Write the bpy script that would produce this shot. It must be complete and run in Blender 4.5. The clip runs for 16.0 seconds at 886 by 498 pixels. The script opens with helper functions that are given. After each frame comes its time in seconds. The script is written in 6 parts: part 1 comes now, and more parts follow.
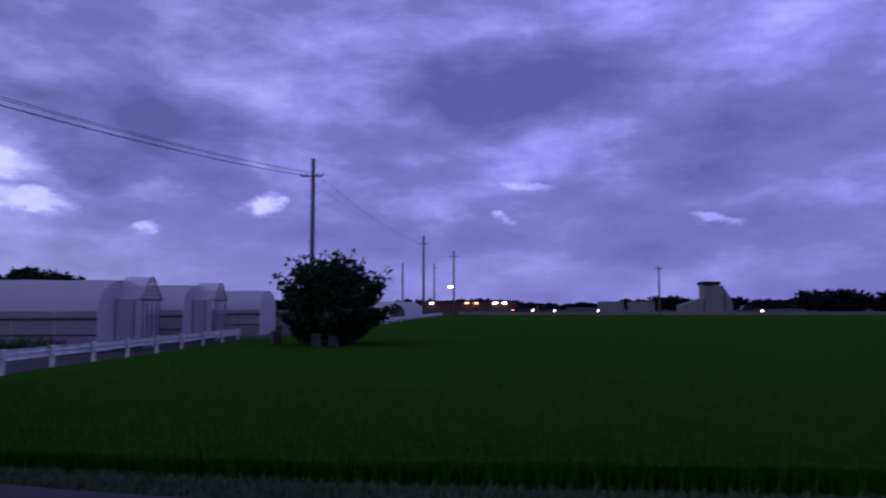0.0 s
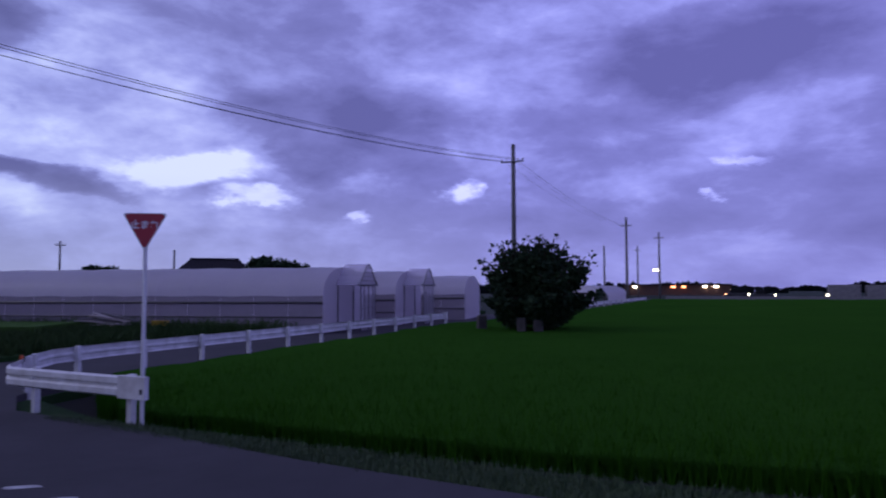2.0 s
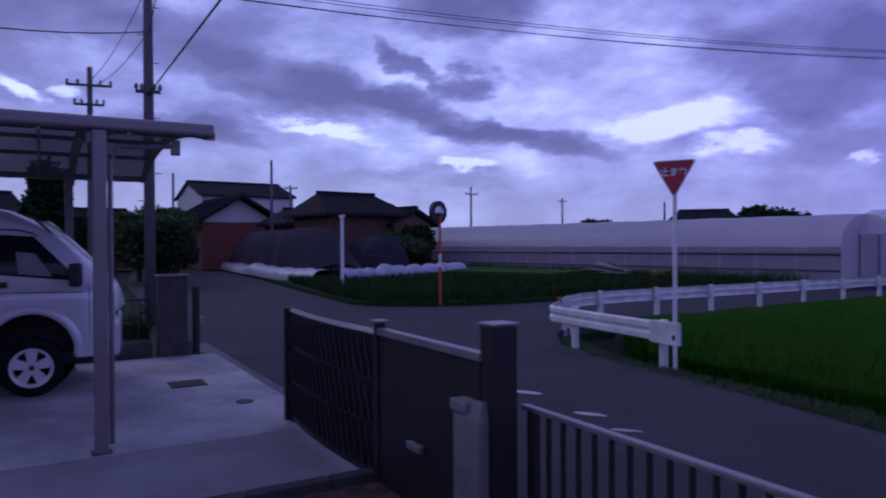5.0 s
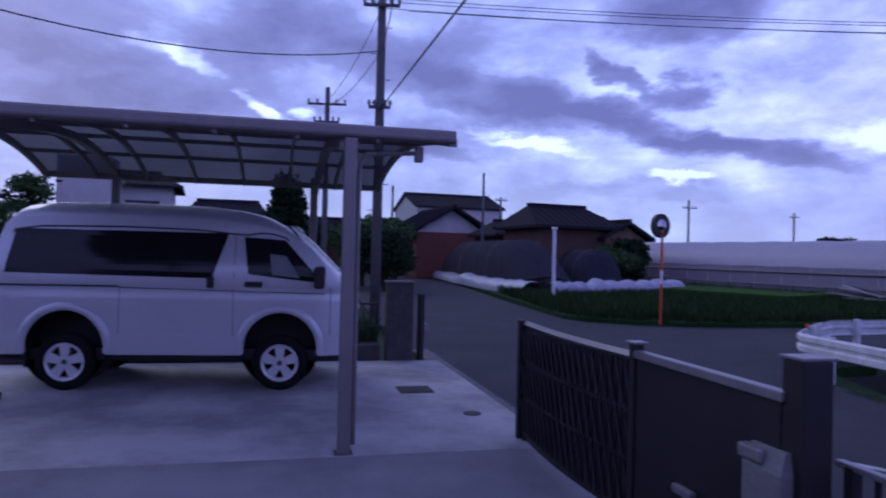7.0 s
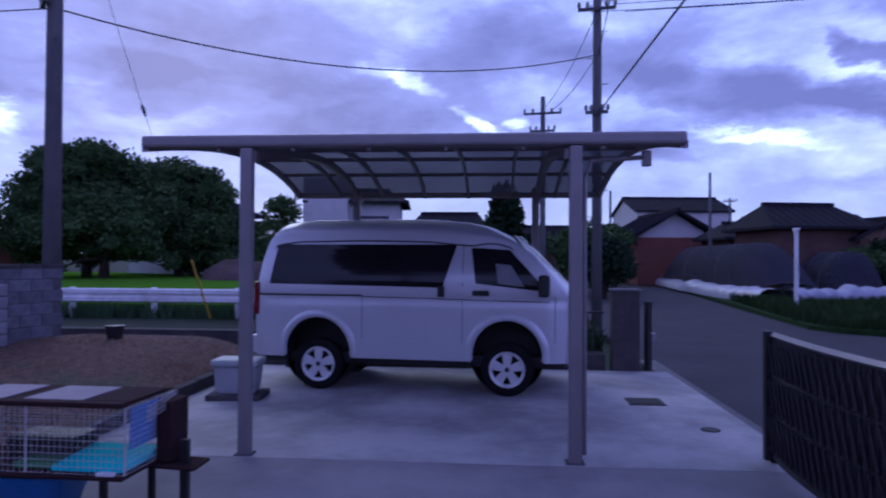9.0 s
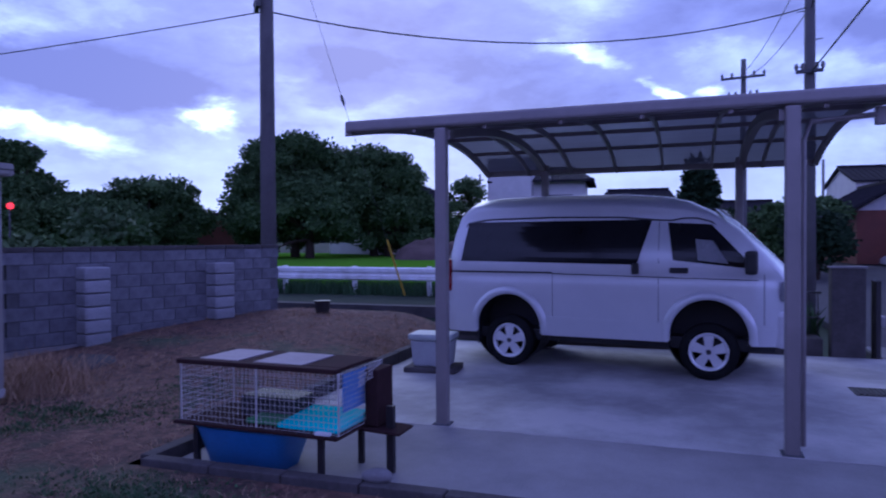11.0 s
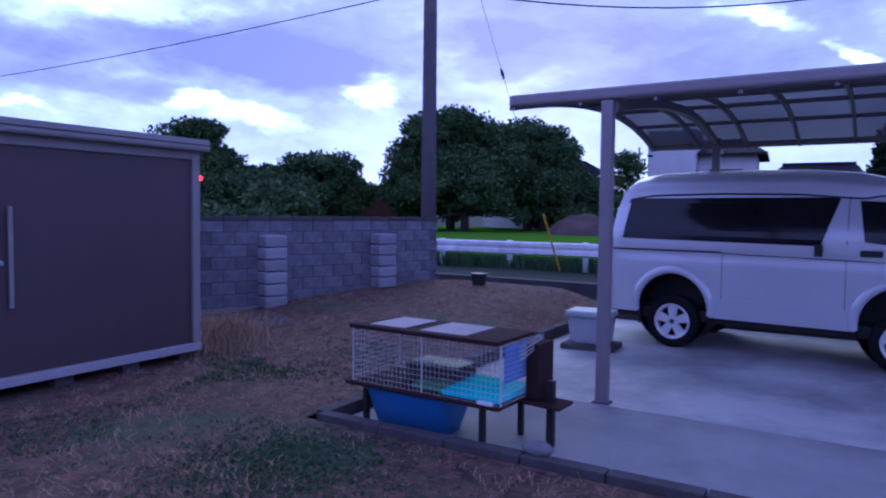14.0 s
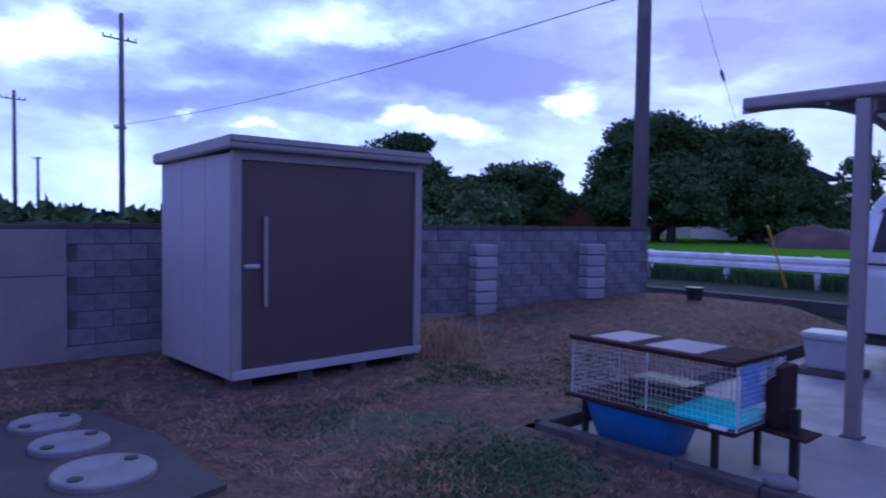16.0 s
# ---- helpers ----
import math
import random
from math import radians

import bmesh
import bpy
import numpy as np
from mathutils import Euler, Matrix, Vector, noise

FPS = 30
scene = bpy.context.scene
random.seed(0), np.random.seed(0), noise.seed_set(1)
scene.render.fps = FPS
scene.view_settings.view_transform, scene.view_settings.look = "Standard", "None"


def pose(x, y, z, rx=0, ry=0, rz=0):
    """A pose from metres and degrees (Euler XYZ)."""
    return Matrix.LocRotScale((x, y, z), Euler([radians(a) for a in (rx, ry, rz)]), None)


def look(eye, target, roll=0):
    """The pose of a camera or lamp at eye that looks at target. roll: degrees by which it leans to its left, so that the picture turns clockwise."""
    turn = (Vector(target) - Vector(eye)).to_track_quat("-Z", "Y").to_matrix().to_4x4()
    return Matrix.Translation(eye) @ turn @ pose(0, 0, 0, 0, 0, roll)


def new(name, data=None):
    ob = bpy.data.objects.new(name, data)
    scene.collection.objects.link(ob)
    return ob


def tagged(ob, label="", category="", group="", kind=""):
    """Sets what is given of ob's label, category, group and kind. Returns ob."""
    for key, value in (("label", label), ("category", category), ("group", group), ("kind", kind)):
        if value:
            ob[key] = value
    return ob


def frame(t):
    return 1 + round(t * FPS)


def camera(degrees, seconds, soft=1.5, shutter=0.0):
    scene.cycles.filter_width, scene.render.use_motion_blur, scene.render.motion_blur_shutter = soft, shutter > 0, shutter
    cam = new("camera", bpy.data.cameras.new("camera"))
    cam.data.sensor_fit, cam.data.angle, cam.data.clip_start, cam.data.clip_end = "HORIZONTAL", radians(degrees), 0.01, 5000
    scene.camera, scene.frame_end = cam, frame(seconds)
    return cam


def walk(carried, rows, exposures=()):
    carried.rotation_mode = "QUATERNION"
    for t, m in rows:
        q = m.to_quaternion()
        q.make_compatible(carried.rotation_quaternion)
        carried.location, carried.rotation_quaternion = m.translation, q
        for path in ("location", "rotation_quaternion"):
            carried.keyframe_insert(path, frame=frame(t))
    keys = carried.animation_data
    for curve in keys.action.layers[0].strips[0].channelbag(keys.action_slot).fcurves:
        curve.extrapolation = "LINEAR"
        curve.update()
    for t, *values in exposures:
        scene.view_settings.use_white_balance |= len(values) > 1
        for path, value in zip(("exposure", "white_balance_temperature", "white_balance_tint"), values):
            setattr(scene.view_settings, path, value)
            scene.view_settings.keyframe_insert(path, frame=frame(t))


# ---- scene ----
cam = camera(65.2, 16.0, soft=2.0, shutter=0.5)
PATH = [
    (0, (0.196, -0.624, 1.813), (0.014, 1.361, 1.973), -0.1),
    (0.5, (0.072, -0.577, 1.876), (-0.287, 1.386, 2.014), -0.5),
    (1, (0.058, -0.503, 1.879), (-0.43, 1.432, 2.007), -0.6),
    (1.5, (0.008, -0.499, 1.869), (-0.595, 1.404, 1.99), -0.5),
    (2, (-0.022, -0.535, 1.869), (-0.757, 1.322, 1.984), -0.2),
    (2.5, (-0.145, -0.553, 1.862), (-1.032, 1.235, 1.985), 0.2),
    (3, (-0.218, -0.609, 1.853), (-1.31, 1.062, 1.972), 0.3),
    (3.5, (-0.299, -0.632, 1.845), (-1.624, 0.863, 1.936), 0.6),
    (4, (-0.429, -0.679, 1.827), (-1.95, 0.62, 1.863), 0.2),
    (6.5, (-1.254, -0.878, 1.766), (-3.149, -0.24, 1.768), 0.9),
    (7, (-1.292, -0.922, 1.772), (-3.238, -0.462, 1.787), 1.4),
    (7.5, (-1.305, -0.928, 1.784), (-3.283, -0.631, 1.83), 1.3),
    (8, (-1.3, -0.95, 1.792), (-3.292, -0.777, 1.855), 1.0),
    (8.5, (-1.281, -0.977, 1.785), (-3.28, -0.959, 1.836), 0.7),
    (9, (-1.276, -1.018, 1.777), (-3.27, -1.173, 1.806), 0.3),
    (11.5, (-1.31, -1.116, 1.735), (-3.146, -1.907, 1.691), -0.7),
    (12, (-1.287, -1.121, 1.74), (-3.064, -2.038, 1.677), -1.2),
    (12.5, (-1.293, -1.111, 1.742), (-3.024, -2.109, 1.656), -1.2),
    (13, (-1.29, -1.112, 1.731), (-3.01, -2.128, 1.634), -0.9),
    (13.5, (-1.257, -1.137, 1.747), (-2.979, -2.147, 1.64), -0.0),
    (14, (-1.251, -1.182, 1.742), (-2.944, -2.242, 1.638), 0.6),
    (14.5, (-1.245, -1.223, 1.74), (-2.864, -2.392, 1.641), 0.7),
    (15, (-1.204, -1.254, 1.742), (-2.729, -2.545, 1.654), 0.7),
    (15.5, (-1.17, -1.302, 1.749), (-2.609, -2.689, 1.662), 0.7),
    (16, (-1.125, -1.335, 1.744), (-2.456, -2.826, 1.661), 0.8),
]
EXPOSURES = [(0, -0.45, 6200, 27), (1.2, -0.2, 6450, 13), (2.5, -0.22, 6300, 17), (4.0, -0.30, 6150, 25), (6.5, 0.12, 6000, 12), (9, 0.42, 5750, 11), (12.5, 0.85, 5350, 11), (14.5, 0.98, 5350, 7), (16, 0.86, 5350, 6)]
walk(cam, [(t, look(eye, target, roll)) for t, eye, target, roll in PATH], EXPOSURES)

# ---- light, sky, exposure ----
SKY = 1.0
world = bpy.data.worlds.new("dusk_sky")
scene.world = world
world.use_nodes = True
wn, wl = world.node_tree.nodes, world.node_tree.links
wn.clear()


def nd(tree, kind, **inputs):
    n = tree.nodes.new(kind)
    for k, v in inputs.items():
        n.inputs[int(k[1:]) if k[0] == "i" and k[1:].isdigit() else k].default_value = v
    return n


def math_node(tree, op, a, b=None, clamp=False):
    n = tree.nodes.new("ShaderNodeMath")
    n.operation, n.use_clamp = op, clamp
    for k, v in enumerate((a, b)):
        if v is None:
            continue
        if isinstance(v, (int, float)):
            n.inputs[k].default_value = v
        else:
            tree.links.new(v, n.inputs[k])
    return n.outputs[0]


def mix_color(tree, fac, a, b, blend="MIX"):
    n = tree.nodes.new("ShaderNodeMix")
    n.data_type, n.blend_type = "RGBA", blend
    for slot, v in ((0, fac), (6, a), (7, b)):
        if isinstance(v, (int, float)):
            n.inputs[slot].default_value = v
        elif isinstance(v, tuple):
            n.inputs[slot].default_value = (*v, 1)
        else:
            tree.links.new(v, n.inputs[slot])
    return n.outputs[2]


def ramp(tree, fac, stops):
    n = tree.nodes.new("ShaderNodeValToRGB")
    el = n.color_ramp.elements
    while len(el) < len(stops):
        el.new(0.5)
    for e, (p, c) in zip(el, stops):
        e.position, e.color = p, (*c, 1) if isinstance(c, tuple) else (c, c, c, 1)
    tree.links.new(fac, n.inputs[0])
    return n.outputs[0]


# clouds and gaps of the broken deck: azimuth (to the left of +y), elevation, half widths in degrees, tilt, weight
NORTH = [
    (-1, 17.6, 9, 3.4, -3, 0.33), (-20, 12.5, 10, 4, 0, 0.18), (33, 13.4, 6, 2.2, 5, 0.14), (26, 12.3, 5.5, 2.6, 25, 0.2), (29, 14.8, 7, 2.2, 0, 0.14),
    (32, 10.6, 3.5, 1.8, 20, 0.22), (8, 12, 8, 2, 8, 0.13), (-12, 9.5, 9, 1.5, -5, 0.08), (25, 6.2, 9, 1.1, 5, 0.08), (20.1, 8.0, 1.4, 1.0, 0, -0.36),
    (29.2, 6.1, 1.2, 0.4, 0, -0.3), (-3, 9.6, 2.2, 0.5, 15, -0.18), (0.7, 7, 0.8, 0.3, 10, -0.25), (-15.7, 6.5, 1.6, 0.45, 12, -0.3), (-9, 5.8, 16, 2.4, 0, 0.17), (9, 5, 9, 1.8, 0, 0.09),
]
NORTHWEST = [
    (57, 18.6, 5.5, 2.4, 5, 0.36), (62.6, 14.6, 2.7, 1.0, 36, 0.36), (57.8, 12.9, 3.2, 0.95, -8, 0.36), (71, 12.6, 8, 1.8, 10, 0.36), (60, 10.2, 6, 1.3, 18, 0.36),
    (51.5, 8.0, 6, 0.9, 12, 0.34), (79, 8.8, 5, 1.1, 5, 0.3), (60, 5.3, 8, 0.8, 0, 0.14), (81, 15.5, 6, 2, 0, 0.2),
    (55, 13, 17, 8, 0, -0.12), (58.1, 6.4, 2.2, 0.45, -3, -0.3), (41.8, 9.3, 5, 1.1, -4, -0.3), (37.3, 7.6, 2.5, 0.7, 0, -0.3), (70, 9.6, 4, 0.5, 10, -0.22),
]
WEST = [
    (90, 16.8, 7, 2.4, -8, 0.24), (111, 16, 11, 4, 0, 0.2), (104, 10.9, 9, 1.5, -4, 0.25), (134, 12.7, 9, 2.6, 0, 0.2), (103, 13.2, 6, 1.2, 0, 0.16),
    (116, 12, 4, 1.2, 0, 0.15), (88, 8.2, 6, 1.1, 0, 0.12), (91.7, 11.3, 1.8, 0.7, 30, -0.36), (96.6, 14.5, 2.5, 0.8, 20, -0.25), (88.2, 11.1, 1.2, 0.5, 0, -0.26),
    (137.5, 7.6, 3.5, 0.9, 8, -0.34), (99.8, 15.2, 2.5, 0.7, 0, -0.14), (127.2, 9.3, 2.2, 1, 25, -0.32), (141.5, 8.7, 2, 0.6, 0, -0.25), (122, 13.6, 2, 1, 0, -0.14), (119, 18, 9, 2.4, 0, 0.12),
]
SOUTHWEST = [
    (153.5, 11.5, 5.5, 1.5, 4, 0.24), (140, 12.2, 8, 1.6, 0, 0.2), (131, 11.2, 5, 1.4, 0, 0.2), (162, 8.3, 7, 1.1, 0, 0.2), (164.4, 14.4, 2.2, 0.8, 0, 0.24),
    (119, 14, 6, 1.1, 0, 0.18), (150, 9.3, 8, 0.7, 0, 0.14), (158.6, 8, 1, 0.4, 0, -0.28), (153.5, 6.9, 2, 0.4, 0, -0.26), (168, 12.2, 4, 1.6, 0, -0.22),
    (146, 15, 6, 1.6, 0, -0.24), (142.3, 9.1, 2, 0.5, 0, -0.26),
]
tree = world.node_tree
tc = nd(tree, "ShaderNodeTexCoord")
nv = tree.nodes.new("ShaderNodeVectorMath")
nv.operation = "NORMALIZE"
tree.links.new(tc.outputs["Generated"], nv.inputs[0])
sp = nd(tree, "ShaderNodeSeparateXYZ")
tree.links.new(nv.outputs[0], sp.inputs[0])
dx, dy, dz = sp.outputs
cv = nd(tree, "ShaderNodeMapping")
cv.inputs["Scale"].default_value = (1.0, 1.0, 2.3)
tree.links.new(nv.outputs[0], cv.inputs[0])


def sky_noise(scale, detail, rough, distortion):
    n = nd(tree, "ShaderNodeTexNoise", Scale=scale, Detail=detail, Roughness=rough, Distortion=distortion)
    tree.links.new(cv.outputs[0], n.inputs["Vector"])
    return n


big, mid, fine = sky_noise(2.6, 5, 0.5, 0.2), sky_noise(8.0, 8, 0.58, 0.15), sky_noise(9.0, 7, 0.6, 0.1)
wob = nd(tree, "ShaderNodeSeparateXYZ")
tree.links.new(fine.outputs["Color"], wob.inputs[0])
az = math_node(tree, "MULTIPLY", math_node(tree, "ARCTAN2", math_node(tree, "MULTIPLY", dx, -1.0), dy), 57.2958)
el = math_node(tree, "MULTIPLY", math_node(tree, "ARCSINE", dz), 57.2958)
az = math_node(tree, "ADD", az, math_node(tree, "MULTIPLY", math_node(tree, "SUBTRACT", wob.outputs[0], 0.5), 8.5))
elw = math_node(tree, "ADD", el, math_node(tree, "MULTIPLY", math_node(tree, "SUBTRACT", wob.outputs[1], 0.5), 4.2))
spot = nd(tree, "ShaderNodeCombineXYZ")
tree.links.new(az, spot.inputs[0]), tree.links.new(elw, spot.inputs[1])
den = math_node(tree, "ADD", math_node(tree, "MULTIPLY", big.outputs[0], 0.42), math_node(tree, "MULTIPLY", mid.outputs[0], 0.74))
den = math_node(tree, "SUBTRACT", den, 0.085)
for a, e, wa, we, tilt, amount in NORTH + NORTHWEST + WEST + SOUTHWEST:
    place = nd(tree, "ShaderNodeMapping", Location=(a, e, 0), Rotation=(0, 0, radians(tilt)), Scale=(wa, we, 1))
    place.vector_type = "TEXTURE"
    tree.links.new(spot.outputs[0], place.inputs["Vector"])
    far = tree.nodes.new("ShaderNodeVectorMath")
    far.operation = "LENGTH"
    tree.links.new(place.outputs[0], far.inputs[0])
    fade = nd(tree, "ShaderNodeMapRange", i1=0.45, i2=1.45, i3=amount * 1.15, i4=0.0)
    fade.interpolation_type = "SMOOTHSTEP"
    tree.links.new(far.outputs["Value"], fade.inputs[0])
    den = math_node(tree, "ADD", den, fade.outputs[0])
cloud = ramp(tree, den, [(0.17, (0.70, 0.76, 1.08)), (0.34, (0.43, 0.46, 0.93)), (0.44, (0.31, 0.33, 0.77)), (0.58, (0.20, 0.205, 0.53)), (0.86, (0.12, 0.12, 0.345))])
# the western half of the sky still holds the last daylight, the east is deep violet
west = math_node(tree, "ADD", math_node(tree, "MULTIPLY", dx, -0.42), math_node(tree, "MULTIPLY", dy, -0.30))
west = math_node(tree, "ADD", west, 0.72, clamp=True)
glow = ramp(tree, west, [(0.1, (1.30, 1.26, 1.42)), (0.55, (1.20, 1.19, 1.30)), (0.8, (1.13, 1.17, 1.12)), (1.0, (1.16, 1.26, 1.14))])
cloud = mix_color(tree, 1.0, cloud, glow, "MULTIPLY")
haze = ramp(tree, math_node(tree, "DIVIDE", el, 9.0, clamp=True), [(0.0, 0.6), (1.0, 0.0)])
cloud = mix_color(tree, haze, cloud, mix_color(tree, 1.0, ramp(tree, west, [(0.3, (0.165, 0.165, 0.44)), (0.9, (0.42, 0.45, 0.74))]), glow, "MULTIPLY"))
# the sky overhead, out of view, is dimmed to lower light on the ground
over = ramp(tree, math_node(tree, "DIVIDE", el, 90.0, clamp=True), [(0.25, (1.0, 1.0, 1.0)), (0.62, (0.62, 0.62, 0.64))])
cloud = mix_color(tree, 1.0, cloud, over, "MULTIPLY")
sky = tree.nodes.new("ShaderNodeTexSky")
sky.sky_type, sky.sun_disc, sky.sun_elevation, sky.sun_rotation = "NISHITA", False, radians(22), radians(-115)
cloud = mix_color(tree, 0.004, cloud, sky.outputs[0], "ADD")
bg = nd(tree, "ShaderNodeBackground", Strength=SKY)
tree.links.new(cloud, bg.inputs[0])
tree.links.new(bg.outputs[0], nd(tree, "ShaderNodeOutputWorld").inputs[0])

sun = new("sun", bpy.data.lights.new("sun", "SUN"))
sun.data.energy, sun.data.angle, sun.data.color = 0.5, radians(40), (0.9, 0.9, 1.0)
sun.matrix_world = look((-20, -9, 14), (0, 0, 0))

# ---- materials ----


def principled(name):
    m = bpy.data.materials.new(name)
    m.use_nodes = True
    return m, m.node_tree, m.node_tree.nodes["Principled BSDF"]


def mat(name, color, other=None, rough=0.7, grain=40.0, stain=2.0, bump=0.2, metal=0.0, vary=0.25, island=0.0, spread=0.5, coat=0.0, depth=0.01):
    """A painted, cast or grown surface: fine grain, broader stains, relief, and a shift from piece to piece."""
    m, t, b = principled(name)
    other = other or tuple(c * 0.55 for c in color)
    geo = nd(t, "ShaderNodeTexCoord")
    a = nd(t, "ShaderNodeTexNoise", Scale=stain, Detail=6.0, Roughness=0.65)
    g = nd(t, "ShaderNodeTexNoise", Scale=grain, Detail=5.0, Roughness=0.6)
    for n in (a, g):
        t.links.new(geo.outputs["Object"], n.inputs["Vector"])
    f = ramp(t, a.outputs[0], [(0.5 - spread / 2, 0.0), (0.5 + spread / 2, 1.0)])
    col = mix_color(t, f, other, color)
    shade = math_node(t, "ADD", math_node(t, "MULTIPLY", g.outputs[0], vary * 2), 1.0 - vary)
    if island:
        info = nd(t, "ShaderNodeObjectInfo")
        shade = math_node(t, "MULTIPLY", shade, math_node(t, "ADD", math_node(t, "MULTIPLY", info.outputs["Random"], island), 1.0 - island / 2))
    grey = nd(t, "ShaderNodeCombineColor")
    for k in range(3):
        t.links.new(shade, grey.inputs[k])
    col = mix_color(t, 1.0, col, grey.outputs[0], "MULTIPLY")
    t.links.new(col, b.inputs["Base Color"])
    t.links.new(math_node(t, "ADD", math_node(t, "MULTIPLY", a.outputs[0], 0.2), rough - 0.1, clamp=True), b.inputs["Roughness"])
    if rough > 0.84:
        b.inputs["Specular IOR Level"].default_value = 0.08
    b.inputs["Metallic"].default_value, b.inputs["Coat Weight"].default_value = metal, coat
    if bump:
        bp = nd(t, "ShaderNodeBump", Strength=bump, Distance=depth)
        t.links.new(g.outputs[0], bp.inputs["Height"])
        t.links.new(bp.outputs[0], b.inputs["Normal"])
    return m


def leaf_mat(name, dark, light):
    m, t, b = principled(name)
    geo = nd(t, "ShaderNodeNewGeometry")
    pos = nd(t, "ShaderNodeTexNoise", Scale=0.6, Detail=4.0)
    t.links.new(geo.outputs["Position"], pos.inputs["Vector"])
    f = math_node(t, "ADD", math_node(t, "MULTIPLY", geo.outputs["Random Per Island"], 0.6), math_node(t, "MULTIPLY", pos.outputs[0], 0.4))
    t.links.new(mix_color(t, f, dark, light), b.inputs["Base Color"])
    b.inputs["Roughness"].default_value = 0.65
    b.inputs["Specular IOR Level"].default_value = 0.06
    return m


def glass_mat(name, tint, alpha, rough=0.05):
    m, t, b = principled(name)
    out = t.nodes["Material Output"]
    n = nd(t, "ShaderNodeTexNoise", Scale=5.0, Detail=5.0)
    t.links.new(mix_color(t, n.outputs[0], tuple(c * 0.8 for c in tint), tint), b.inputs["Base Color"])
    b.inputs["Roughness"].default_value = rough
    tr = nd(t, "ShaderNodeBsdfTransparent")
    tr.inputs[0].default_value = (*[min(1, 0.35 + c) for c in tint], 1)
    mx = nd(t, "ShaderNodeMixShader", Fac=alpha)
    t.links.new(tr.outputs[0], mx.inputs[1]), t.links.new(b.outputs[0], mx.inputs[2]), t.links.new(mx.outputs[0], out.inputs[0])
    return m


def lamp_mat(name, color, power):
    m, t, b = principled(name)
    b.inputs["Emission Color"].default_value, b.inputs["Emission Strength"].default_value = (*color, 1), power
    return m


M_SLAB = mat("broom_concrete", (0.44, 0.43, 0.41), (0.24, 0.235, 0.23), 0.8, 60, 0.6, 0.25, vary=0.2, spread=0.2)
M_SLAB_OLD = mat("older_concrete", (0.34, 0.33, 0.32), (0.17, 0.165, 0.165), 0.85, 60, 0.7, 0.3, vary=0.2, spread=0.5)
M_CURB = mat("old_curb_concrete", (0.11, 0.10, 0.098), (0.05, 0.046, 0.046), 0.9, 30, 3, 0.5)
M_ASPHALT = mat("worn_asphalt", (0.075, 0.072, 0.078), (0.045, 0.044, 0.048), 0.85, 90, 0.7, 0.5, vary=0.3)
M_LINE = mat("worn_road_paint", (0.62, 0.62, 0.6), (0.25, 0.25, 0.25), 0.7, 50, 9, 0.2, spread=0.3)
M_GUTTER = mat("gutter_cover", (0.2, 0.2, 0.2), None, 0.9, 40, 3, 0.3)
M_GRATE = mat("iron_grate", (0.035, 0.03, 0.03), None, 0.6, 60, 8, 0.3, metal=0.4)
M_BLOCK = mat("concrete_block", (0.27, 0.27, 0.29), (0.09, 0.09, 0.105), 0.92, 70, 2.2, 0.6, island=0.3)
M_PILASTER = mat("pale_split_block", (0.36, 0.36, 0.38), (0.20, 0.20, 0.22), 0.92, 50, 3, 0.6, island=0.25)
M_MORTAR = mat("mortar", (0.14, 0.14, 0.15), None, 0.95, 50, 4, 0.4)
M_PANELWALL = mat("cement_board", (0.40, 0.36, 0.35), (0.28, 0.25, 0.25), 0.85, 40, 2, 0.2, island=0.1)
# cement board again, darkened in its colour for the shade along the wall
M_BOARD = mat("shaded_cement_board", (0.28, 0.24, 0.235), (0.17, 0.145, 0.145), 0.9, 40, 1.2, 0.25, island=0.15, spread=0.6)
M_VANPAINT = mat("silver_white_paint", (0.63, 0.63, 0.65), (0.57, 0.57, 0.595), 0.33, 900, 1.5, 0.0, metal=0.25, vary=0.04, coat=0.35)
M_VANGLASS = mat("dark_tinted_glass", (0.012, 0.012, 0.014), None, 0.12, 10, 2, 0.0, vary=0.1)
M_VANGLASS.node_tree.nodes["Principled BSDF"].inputs["Specular IOR Level"].default_value = 0.3
M_SEAM = mat("panel_gap", (0.30, 0.30, 0.33), None, 0.5, 60, 5, 0.0)
M_RUBBER = mat("tyre_rubber", (0.018, 0.018, 0.019), None, 0.85, 80, 6, 0.4)
M_BLACK = mat("black_plastic", (0.02, 0.02, 0.022), None, 0.55, 70, 6, 0.15)
M_RIM = mat("alloy_rim", (0.72, 0.72, 0.72), (0.6, 0.6, 0.6), 0.35, 60, 8, 0.05, metal=0.3, vary=0.06)
M_RED = mat("red_lens", (0.22, 0.012, 0.02), None, 0.25, 60, 8, 0.0)
M_LENS = mat("clear_lens", (0.45, 0.45, 0.48), None, 0.12, 60, 8, 0.0, metal=0.3)
M_SEAT = mat("pale_interior", (0.3, 0.3, 0.32), None, 0.8, 40, 4, 0.1)
M_BRONZE = mat("grey_bronze_aluminium", (0.27, 0.24, 0.24), (0.2, 0.18, 0.18), 0.5, 120, 3, 0.05, metal=0.35, vary=0.08)
M_POLY = glass_mat("smoked_polycarbonate", (0.105, 0.107, 0.14), 0.86, 0.45)
M_GATE = mat("dark_bronze_gate", (0.035, 0.03, 0.033), (0.02, 0.018, 0.02), 0.5, 90, 4, 0.1, metal=0.3)
M_GATECAP = mat("weathered_aluminium", (0.30, 0.28, 0.29), (0.2, 0.19, 0.2), 0.45, 90, 5, 0.1, metal=0.4)
M_PILLAR = mat("rendered_pillar", (0.25, 0.24, 0.24), (0.14, 0.135, 0.14), 0.9, 50, 3, 0.35)
